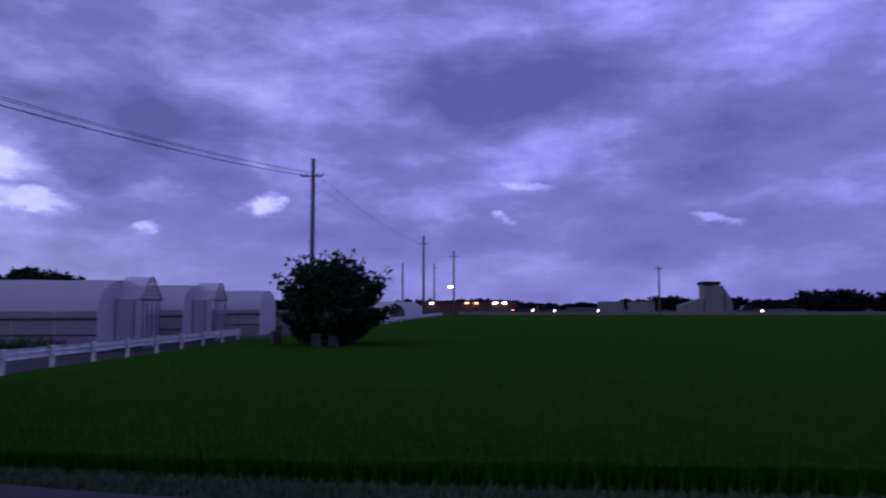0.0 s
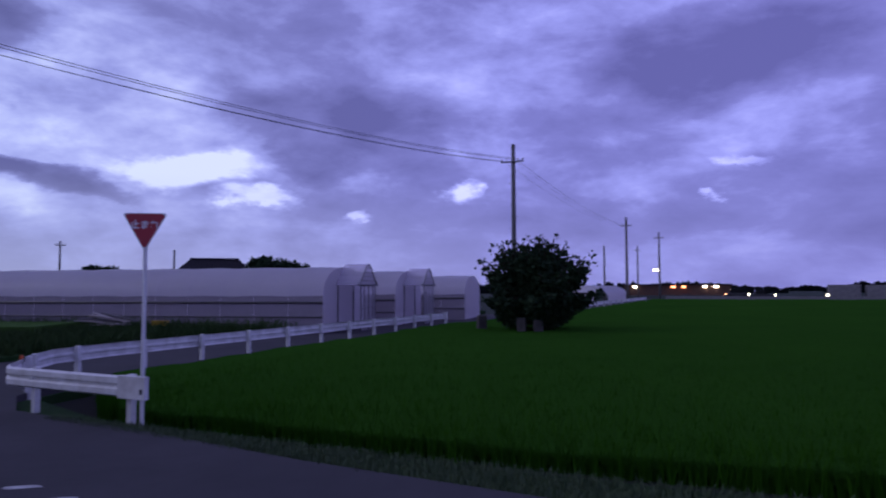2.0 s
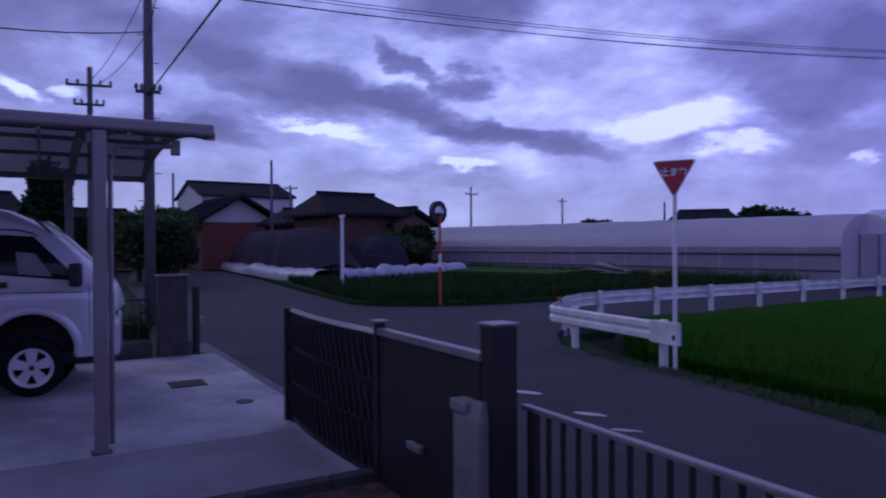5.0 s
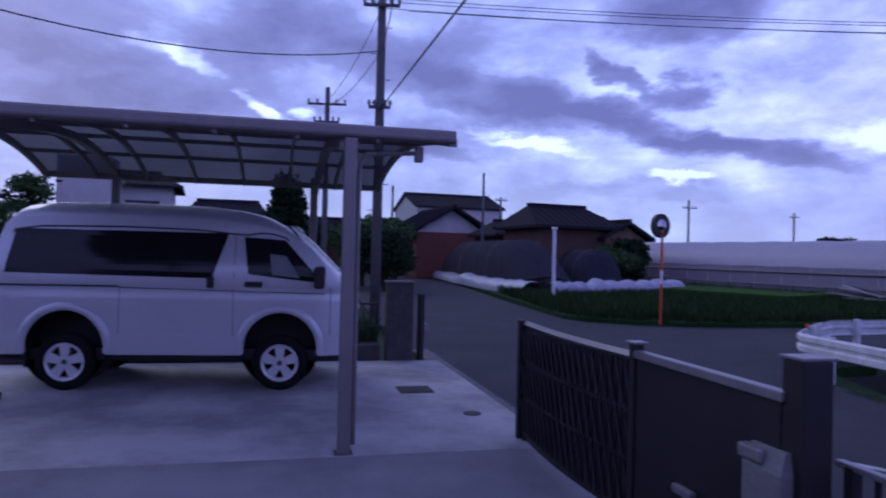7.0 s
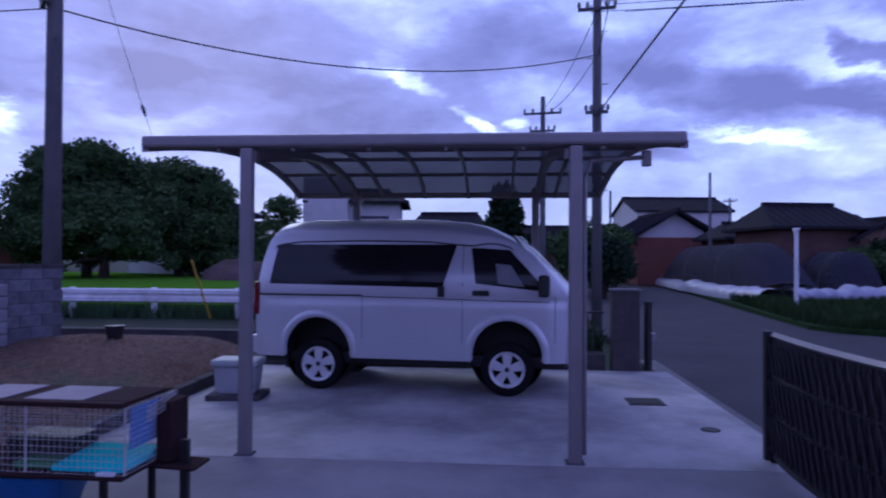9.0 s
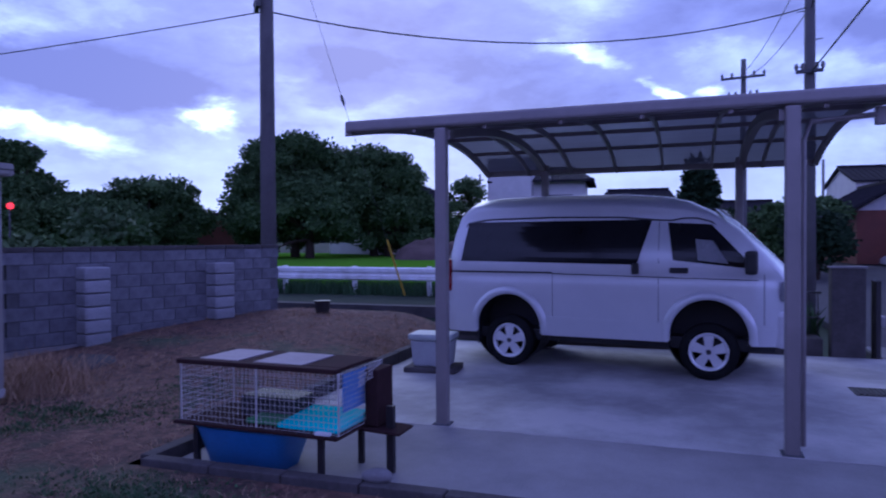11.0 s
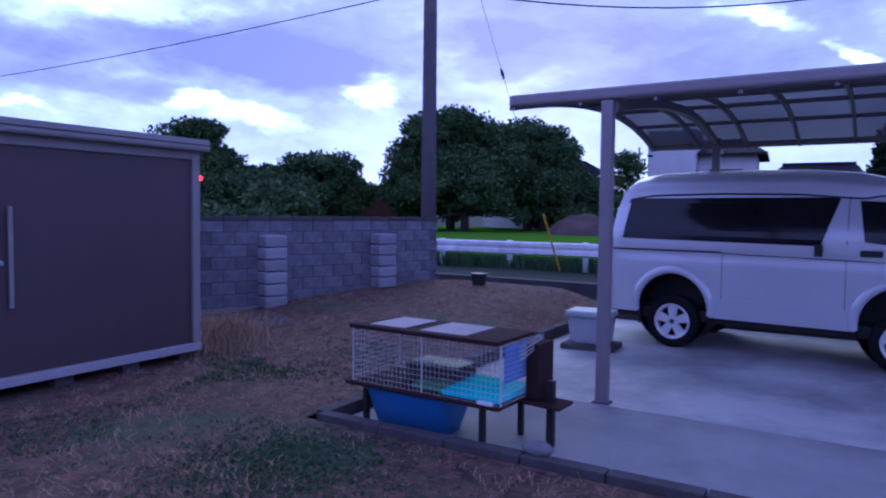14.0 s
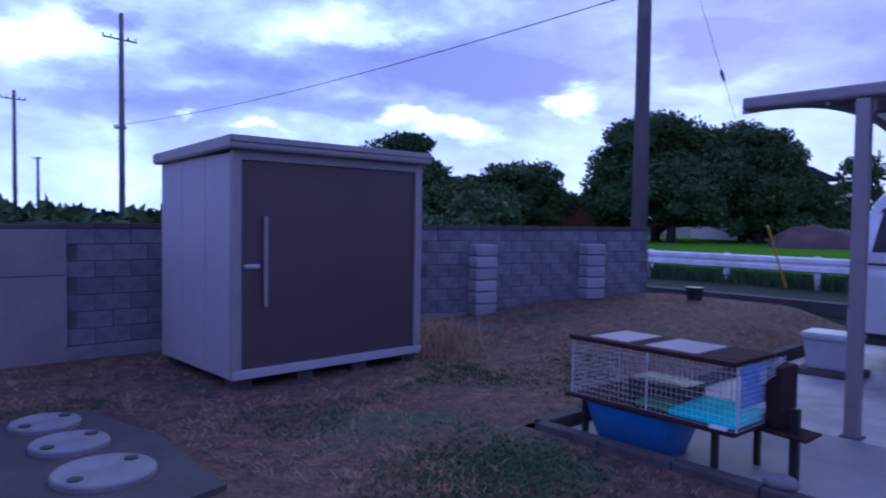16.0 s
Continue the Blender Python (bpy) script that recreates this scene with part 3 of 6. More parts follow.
tagged(part("ramp", prism([(1.7, -0.02), (2.1, -0.24), (2.1, -0.4), (1.7, -0.4)], "x", -12.6, -5.4), M_GUTTER), "short concrete ramp from driveway to road", "ramp", kind="structure")
drain = thing("gutter", "covered roadside gutter with a narrow dark slot", "gutter", kind="structure")
me = mesh_of(box(-0.29, -0.16, 0, 0.29, 0.16, 0.05, 0.008), "gutter_cover", M_GUTTER)
for k in range(24):
    part("gutter_cover", me, M_GUTTER, drain).matrix_basis = pose(-15.0 + 0.6 * k, 1.95, -0.245)
hatch = thing("drain_grate", "black iron drain grate set in the concrete", "drain grate", pose(-10.15, 0.84, 0.002))
part("frame", box(-0.22, -0.22, -0.02, 0.22, 0.22, 0.006), M_GRATE, hatch)
for k in range(7):
    part("bar", box(-0.19, -0.18 + 0.055 * k, 0.006, 0.19, -0.15 + 0.055 * k, 0.014), M_GRATE, hatch)
hatch = thing("manhole_cover", "small round iron manhole cover in the concrete", "manhole cover", pose(-8.75, 1.22, 0.002))
part("lid", tube([(0, 0, -0.02), (0, 0, 0.008)], 0.1, 20), M_GRATE, hatch)

# rice field
RICE_TOP = -0.14


def rice_front(x):
    return 8.05 + 0.06 * max(0.0, -x - 1) - 0.02 * max(0.0, x)


def rice_left(y):
    return np.interp(y, [8, 11.5, 36, 60, 110], [-9.6, -13.6, -13.9, -11.0, -8.6])


def rice_z(x, y):
    return RICE_TOP + 0.0042 * (y - 8) + 0.05 * noise.noise((x * 0.9, y * 0.9, 0)) + 0.06 * noise.noise((x * 0.14, y * 0.14, 4)) + 0.02 * noise.noise((x * 5, y * 5, 1))


ys = spaced((0, 60), (7, 50), (30, 30), (98, 1))
us = [k / 160 for k in range(161)]


def rice_pt(u, v):
    y = v + 8.0
    x0 = rice_left(y)
    x = x0 + (75 - x0) * u ** 1.7
    if v == 0:
        return (x, rice_front(x) + 0.5, -0.7)
    y = y + (rice_front(x) - 8.0) * max(0, 1 - v / 20)
    return (x, y, rice_z(x, y) - 0.05 * max(0, 1 - v / 0.35) - (0.6 if u == 0 else 0))


rice = part("rice_field", grid(rice_pt, us, ys), M_RICE, smooth=True)
tagged(rice, "dense dark green rice paddy with an even top", "rice field", kind="structure")
rng = random.Random(3)
spots = []
for _ in range(42000):
    x = rng.uniform(-12, 15)
    v = rng.uniform(0, 1) ** 2.2 * 22
    y = rice_front(x) + v - 0.05
    if v < 0.3 and rng.random() < 0.6:
        continue
    if x > rice_left(y) + 0.1:
        spots.append((x, y + 0.12, rice_z(x, y) - 0.34 - 0.006 * v))
blades("rice_plants", spots, M_RICEBLADE, 0.5, 0.018, "upright green rice blades along the field edge", "rice", 0.3, 2, rng)
spots = []
for _ in range(16000):
    x, y = rng.uniform(-10.5, 13), 0.0
    edge = 6.45 - 0.16 * (x + 1.6)
    y = edge + (rice_front(x) - 0.5 - edge) * rng.random() ** 1.1 + rng.uniform(-0.08, 0.05)
    spots.append((x, y, -0.34))
verge = sheet("verge", [(-12.6, 8.3), (-8.6, 7.72), (-1.6, 6.48), (4, 5.5), (40, 4.5), (40, 6.8), (0, 7.55), (-9, 8.05), (-12.9, 9.6), (-13.6, 11.6)], -0.33, M_GRASS, "weedy grass verge between road and paddy", "verge")
# dark strip painted in for the shade under the rice edge
sheet("ditch", [(-12.8, 9.5), (-9, 8.0), (0, 7.5), (40, 6.7), (40, 8.6), (-1, 8.5), (-9.5, 9.0), (-13.0, 11.2)], -0.48, M_RICE_SHADE, "narrow near-black strip standing for shade at the rice foot", "ditch")
blades("verge_weeds", spots, M_WEED, 0.13, 0.014, "short pale weeds on the road verge", "weeds", 0.6, 2, rng)

# grass plot at the junction and the land west of it
plot = [(-19.8, 60), (-19.75, 13.2)] + corner[1:] + [(-30, 9.05), (-43, 10.55), (-90, 17.2), (-90, 60)]
sheet("grass_plot", plot, -0.12, M_GRASS, "rough dark green grass plot beside the road", "grass")
spots = []
for _ in range(22000):
    x, y = rng.uniform(-42, -19.8), rng.uniform(7.8, 27)
    if y < 8.4 + 0.15 * max(0, -x - 24) or (x > -22.5 and y < 13 and (x + 22.6) ** 2 / 8.4 + (y - 13) ** 2 / 23 > 1):
        continue
    spots.append((x, y, -0.14))
blades("plot_grass", spots, M_PLOTGRASS, 0.46, 0.04, "uneven dark grass tufts on the plot", "grass", 0.5, 2, rng)
paddy = sheet("far_paddy", [(-27, 20.5), (-33.2, 18.2), (-35.6, 20.8), (-38, 22.8), (-29, 24.6)], 0.32, M_STRIP, "strip of fresh green paddy", "rice field")

# southern lane, its far paddy
lane = [(-14.2, -30), (-14.2, 0.2), (-17.3, 0.2), (-17.3, -30)]
sheet("lane", lane, 0.34, M_ASPHALT, "narrow grey asphalt lane behind the yard", "road", fn=lambda x, y: 0.36 - 0.55 * smoothstep(-4, 0.2, y))
sheet("lane_curb", [(-13.9, -30), (-13.9, -0.5), (-14.2, -0.5), (-14.2, -30)], 0.42, M_CURB, "low dark concrete edge of the lane", "curb")
sheet("green_paddy", [(-17.9, -60), (-17.9, -0.5), (-46, -4), (-60, -60)], 0.62, M_PADDY, "bright green rice paddy beyond the guardrail", "rice field")
spots = [(rng.uniform(-18.2, -17.4), rng.uniform(-16, -1), 0.3) for _ in range(2500)]
blades("lane_weeds", spots, M_YARDGRASS, 0.4, 0.03, "green weeds under the guardrail", "weeds", 0.5, 2, rng)

# ---- guardrails ----


def beam_profile():
    face = [(0.0, -0.17), (0.05, -0.14), (0.05, -0.05), (0.012, -0.02), (0.012, 0.02), (0.05, 0.05), (0.05, 0.14), (0.0, 0.17)]
    return face + [(a - 0.012, b) for a, b in face[::-1]]


def guardrail(label, line, top, base, gap, ends=(True, True), swap=1):
    """A W-beam along a line of (x, y), with square posts behind it."""
    t = thing("guardrail", label, "guardrail", group="guardrails")
    bm = bmesh.new()
    prof = beam_profile()
    rows = []
    P = [Vector((x, y, 0)) for x, y in line]
    for k, p in enumerate(P):
        d = (P[min(k + 1, len(P) - 1)] - P[max(0, k - 1)]).normalized()
        n = Vector((d.y, -d.x, 0)) * swap
        rows.append([bm.verts.new(p + n * o + Vector((0, 0, top - 0.175 + h))) for o, h in prof])
    for r0, r1 in zip(rows, rows[1:]):
        for j in range(len(prof)):
            q = (j + 1) % len(prof)
            bm.faces.new((r0[j], r0[q], r1[q], r1[j]))
    bm.faces.new(rows[0]), bm.faces.new(rows[-1])
    bmesh.ops.recalc_face_normals(bm, faces=bm.faces)
    part("beam", bm, M_GUARD, t)
    total = sum((b - a).length for a, b in zip(P, P[1:]))
    n = max(1, round(total / gap))
    me = mesh_of(box(-0.055, -0.055, 0, 0.055, 0.055, top - base + 0.02, 0.01), "post", M_GUARD)
    for k in range(n + 1):
        s = min(total - 0.15, max(0.15, total * k / n))
        for a, b in zip(P, P[1:]):
            L = (b - a).length
            if s <= L + 1e-6:
                break
            s -= L
        d = (b - a).normalized()
        q = a + d * s - Vector((d.y, -d.x, 0)) * swap * 0.075
        part("post", me, M_GUARD, t).matrix_basis = pose(q.x, q.y, base, 0, 0, math.degrees(math.atan2(d.y, d.x)))
        part("bracket", box(-0.05, -0.02, top - 0.24, 0.05, 0.03, top - 0.1, m=Matrix.Translation(a + d * s) @ Matrix.Rotation(math.atan2(d.y, d.x), 4, "Z")), M_GUARD, t)
    for end, on in zip((0, -1), ends):
        if on:
            d = (P[1] - P[0]).normalized() if end == 0 else (P[-1] - P[-2]).normalized()
            q = P[end]
            cap = box(-0.32, -0.012, -0.185, 0.32, 0.075, 0.185, 0.01)
            o = part("end_plate", cap, M_GUARD, t, "flat white end plate with two bolts")
            o.matrix_basis = Matrix.Translation(q + Vector((0, 0, top - 0.175))) @ Matrix.Rotation(math.atan2(d.y, d.x), 4, "Z") @ (Matrix.Rotation(0, 4, "Z"))
    return t


guardrail("white painted steel guardrail with flat end plate at the junction", [(-8.85, 8.16), (-10.4, 8.3), (-12.2, 8.5), (-12.55, 8.75), (-13.6, 9.9)], 0.47, -0.42, 2.6, (True, False), -1)
guardrail("long white painted guardrail beside the side road", [(-13.6, 9.95), (-14.5, 11.3), (-14.72, 13)] + [(-14.74, 13 + k) for k in range(1, 25)], 0.5, -0.42, 2.2, (False, True), -1)
guardrail("far white guardrail along the paddy road", [(-12.2 + 0.03 * k, 56 + k * 1.0) for k in range(0, 60, 4)], 0.5, -0.42, 4, (False, False), -1)
guardrail("white guardrail between the lane and the green paddy", [(-17.5, -26 + k) for k in range(0, 26)], 1.03, 0.25, 2.1, (False, False), 1)
refl = tagged(part("reflector", tube([(0, 0, 0), (0, 0.03, 0)], 0.045, 12), M_ORANGE), "small round orange reflector on the guardrail", "reflector")
refl.matrix_basis = pose(-13.3, 9.55, 0.5)

# ---- stop sign ----
sign = thing("stop_sign", "red triangular Japanese stop sign on a white pole", "road sign", pose(-8.62, 8.1, -0.42, 0, 0, 31))
part("pole", tube([(0, 0, 0), (0, 0, 3.42)], 0.034, 12), M_WHITE, sign)
part("band", tube([(0, 0, 0.62), (0, 0, 0.70)], 0.05, 12), M_BLACK, sign, "black band on the pole foot")


def rounded_tri(w, h, r, inset=0.0):
    out = []
    for cx_, cz_, a0 in ((-w / 2, h / 2, 90), (0, -h / 2, 210), (w / 2, h / 2, 330)):
        toward = Vector((0, h / 6)) - Vector((cx_, cz_))
        c = Vector((cx_, cz_)) + toward.normalized() * (r * 2 + inset)
        out += [(c.x + r * math.cos(radians(a0 + k * 20)), c.y + r * math.sin(radians(a0 + k * 20))) for k in range(7)]
    return out


part("edge", prism(rounded_tri(0.70, 0.62, 0.035), "y", -0.062, -0.052), M_WHITE, sign, "white rim").location.z = 3.22
part("plate", prism(rounded_tri(0.70, 0.62, 0.035, 0.03), "y", -0.066, -0.050), M_SIGNRED, sign, "faded red face").location.z = 3.22
part("plate_back", prism(rounded_tri(0.70, 0.62, 0.035, 0.004), "y", -0.050, -0.044), M_STEEL, sign, "grey metal back").location.z = 3.22
tx = bpy.data.curves.new("stop_text", "FONT")
tx.body, tx.size, tx.align_x, tx.align_y, tx.extrude, tx.offset = "止まれ", 0.15, "CENTER", "CENTER", 0.001, 0.004
txo = new("stop_text", tx)
bpy.context.view_layer.update()
me = bpy.data.meshes.new_from_object(txo.evaluated_get(bpy.context.evaluated_depsgraph_get()))
bpy.data.objects.remove(txo)
me.materials.clear()
me.materials.append(M_WHITE)
part("lettering", me, M_WHITE, sign, "white lettering").matrix_basis = pose(0, -0.068, 3.33, 90, 0, 0)

# ---- convex mirror, white stake ----
mir = thing("traffic_mirror", "round convex traffic mirror on an orange pole", "traffic mirror", pose(-19.75, 10.1, -0.15, 0, 0, -72))
part("pole", tube([(0, 0, 0), (0, 0, 2.75)], 0.038, 10), M_ORANGE, mir)
part("band", tube([(0, 0, 1.2), (0, 0, 1.6)], 0.041, 10), M_WHITE, mir, "white band")
bm = bmesh.new()
bmesh.ops.create_uvsphere(bm, u_segments=24, v_segments=12, radius=0.33, matrix=Matrix.Diagonal((1, 0.3, 1, 1)))
part("mirror", bm, M_MIRROR, mir, smooth=True).location = (0, -0.1, 2.92)
part("hood", tube([(0, -0.14, 2.92), (0, -0.02, 2.92)], 0.36, 24), M_BLACK, mir, "dark round back and hood")
stake = thing("marker_post", "slim white post beside the plastic-covered rows", "post", pose(-28.6, 10.35, -0.15))
part("pole", tube([(0, 0, 0), (0, 0, 3.15)], 0.075, 10), M_WHITE, stake)
part("cap", box(-0.2, -0.06, 3.08, 0.2, 0.06, 3.18, 0.01), M_WHITE, stake)

# ---- carport ----
port = thing("carport", "grey-bronze aluminium carport with a curved smoked polycarbonate roof", "carport", pose(0, 0, 0))


def port_z(x):
    """Underside of the arched roof."""
    s = (-7.45 - x) / 5.1
    return 2.80 + 1.25 * s * (1 - s) * (0.75 + 0.5 * s)


for x, y in ((-7.43, -0.33), (-7.43, -3.29), (-12.15, -0.42), (-12.15, -3.24)):
    part("post", box(x - 0.05, y - 0.055, 0.0, x + 0.05, y + 0.055, port_z(x) - 0.02, 0.012), M_BRONZE, port)
    part("foot", box(x - 0.075, y - 0.08, -0.01, x + 0.075, y + 0.08, 0.012, 0.004), M_MORTAR, port, "mortar patch at the post foot")
part("front_beam", box(-7.52, -4.29, 2.79, -7.40, 0.63, 2.90, 0.025), M_BRONZE, port)
part("rear_beam", box(-12.58, -4.29, 2.77, -12.48, 0.63, 2.86, 0.02), M_BRONZE, port)
xs = [-7.45 - 5.08 * k / 20 for k in range(21)]
for k in range(8):
    y = -4.27 + 4.88 * k / 7
    thick = 0.035 if k in (0, 7) else 0.018
    bm = bmesh.new()
    for a, b in zip(xs, xs[1:]):
        prism([(a, port_z(a) - 0.045), (b, port_z(b) - 0.045), (b, port_z(b) + 0.03), (a, port_z(a) + 0.03)], "y", y - thick, y + thick, bm)
    bmesh.ops.remove_doubles(bm, verts=bm.verts, dist=0.0005)
    part("rafter", bm, M_BRONZE, port)
for y in (-0.38, -3.26):
    bm = bmesh.new()
    for a, b in zip(xs, xs[1:]):
        prism([(a, port_z(a) - 0.13), (b, port_z(b) - 0.13), (b, port_z(b) - 0.045), (a, port_z(a) - 0.045)], "y", y - 0.045, y + 0.045, bm)
    bmesh.ops.remove_doubles(bm, verts=bm.verts, dist=0.0005)
    part("arch_beam", bm, M_BRONZE, port)
for k in range(1, 5):
    x = -7.45 - 5.08 * k / 5
    part("purlin", box(x - 0.02, -4.25, port_z(x) - 0.03, x + 0.02, 0.6, port_z(x) + 0.02), M_BRONZE, port)
for k in range(7):
    y0, y1 = -4.268 + 4.88 * k / 7, -4.272 + 4.88 * (k + 1) / 7
    bm = grid(lambda a, b: (a, b, port_z(a) + 0.034), xs, [y0, y1])
    bmesh.ops.solidify(bm, geom=bm.faces[:], thickness=0.004)
    part("roof_pane", bm, M_POLY, port, smooth=False)
part("gutter_pipe", tube([(-7.6, 0.3, 2.70), (-7.55, -0.18, 2.66), (-7.52, -0.24, 2.5), (-7.52, -0.24, 0.05)], 0.022, 8), M_BRONZE, port, "downpipe on the post")
part("drip_bracket", box(-7.65, 0.28, 2.62, -7.58, 0.36, 2.76, 0.01), M_BRONZE, port)

# ---- van ----
van = thing("van", "silver-white high-roof van with dark tinted windows", "van", Matrix.Translation((-10.60, -3.434, 0)) @ Matrix.Rotation(radians(-6.0), 4, "Z") @ Matrix.Translation((-0.86, 0, 0)))
WB, WR = 2.57, 0.345
TOPS = [(-0.92, 1.40), (-0.905, 1.52), (-0.83, 1.92), (-0.74, 2.18), (-0.62, 2.29), (-0.3, 2.335), (0.6, 2.35), (1.5, 2.335), (2.0, 2.29), (2.3, 2.22), (2.6, 2.07), (2.9, 1.84), (3.15, 1.57), (3.32, 1.38), (3.42, 1.22), (3.47, 1.0)]


def van_top(u):
    return float(np.interp(u, [a for a, _ in TOPS], [b for _, b in TOPS]))


def van_half(u, z):
    """Half width of the body at length u and height z."""
    w = 0.93 - 0.015 * abs(z - 1.0) - 0.11 * smoothstep(1.35, 2.05, z) ** 1.2
    w -= 0.02 * smoothstep(0.75, 0.45, z)
    w -= 0.16 * smoothstep(3.0, 3.5, u) ** 1.6 + 0.06 * smoothstep(-0.75, -0.93, u)
    w -= 0.012 * smoothstep(1.30, 1.24, z) * smoothstep(1.16, 1.22, z)
    return w


ARCH = ((0.0, 0.53, 0.47), (WB, 0.53, 0.47))


def in_arch(u, z, grow=0.0):
    return any((u - a) ** 2 + (z - c) ** 2 < (r + grow) ** 2 or (abs(u - a) < r + grow and z < c) for a, c, r in ARCH)


def snapped(u, z):
    for a, c, r in ARCH:
        if z < c and abs(u - a) < r:
            return a + math.copysign(r, u - a), z
        d = math.hypot(u - a, z - c)
        if z >= c and d < r:
            return a + (u - a) * r / max(d, 1e-4), c + (z - c) * r / max(d, 1e-4)
    return u, z


us = [-0.92 + 4.39 * k / 96 for k in range(97)]
vs = [k / 36 for k in range(37)]
body = bmesh.new()
for side in (1, -1):
    pts = {}

    def at(i, j, side=side):
        u = us[i]
        lo, hi = 0.44, van_top(u) - 0.13 * smoothstep(2.9, 1.9, u) - 0.02
        z = lo + (max(hi, lo + 0.1) - lo) * vs[j]
        uu, zz = snapped(u, z)
        return Vector((side * van_half(uu, zz), uu, zz))

    inside = lambda i, j: in_arch(us[i], 0.44 + (max(van_top(us[i]) - 0.13 * smoothstep(2.9, 1.9, us[i]) - 0.02, 0.54) - 0.44) * vs[j])
    vv = [[body.verts.new(at(i, j)) for j in range(37)] for i in range(97)]
    for i in range(96):
        for j in range(36):
            if not all(inside(a, b) for a, b in ((i, j), (i + 1, j), (i, j + 1), (i + 1, j + 1))):
                f = (vv[i][j], vv[i + 1][j], vv[i + 1][j + 1], vv[i][j + 1])
                body.faces.new(f if side == 1 else f[::-1])
    if side == 1:
        right = vv
    else:
        left = vv
ring = [k / 10 for k in range(11)]


def roof_pt(i, s):
    """Across the roof from the right edge to the left."""
    r, l = right[i][36].co, left[i][36].co
    u = us[i]
    rise = van_top(u) - r.z
    x = r.x + (l.x - r.x) * s
    return Vector((x, u + 0.10 * smoothstep(2.6, 3.4, u) * (1 - (2 * s - 1) ** 2), r.z + rise * (1 - abs(2 * s - 1) ** 3.2)))


cols = [[right[i][36]] + [body.verts.new(roof_pt(i, s)) for s in ring[1:-1]] + [left[i][36]] for i in range(97)]
for i in range(96):
    for k in range(10):
        body.faces.new((cols[i][k], cols[i + 1][k], cols[i + 1][k + 1], cols[i][k + 1]))
for i, flip in ((0, False), (96, True)):
    loop = [right[i][j] for j in range(36)] + cols[i] + [left[i][j] for j in range(35, -1, -1)]
    body.faces.new(loop)
bmesh.ops.remove_doubles(body, verts=body.verts, dist=0.0006)
bmesh.ops.dissolve_degenerate(body, edges=body.edges, dist=0.0005)
bmesh.ops.recalc_face_normals(body, faces=body.faces)
bodyo = part("body", body, M_VANPAINT, van, smooth=True)


def side_panel(poly, lift, side=1, bm=None, n=26):
    """A pane that follows the body side inside a quad given by (u, z) corners: bottom rear, bottom front, top front, top rear."""
    a, b, c, d = (Vector(p) for p in poly)

    def f(s, t):
        p = a.lerp(b, s).lerp(d.lerp(c, s), t)
        return (side * (van_half(p.x, p.y) + lift), p.x, p.y)

    bm = grid(f, [k / n for k in range(n + 1)], [k / 8 for k in range(9)], bm)
    bmesh.ops.recalc_face_normals(bm, faces=bm.faces)
    bmesh.ops.solidify(bm, geom=bm.faces[:], thickness=0.004)
    bmesh.ops.recalc_face_normals(bm, faces=bm.faces)
    return bm


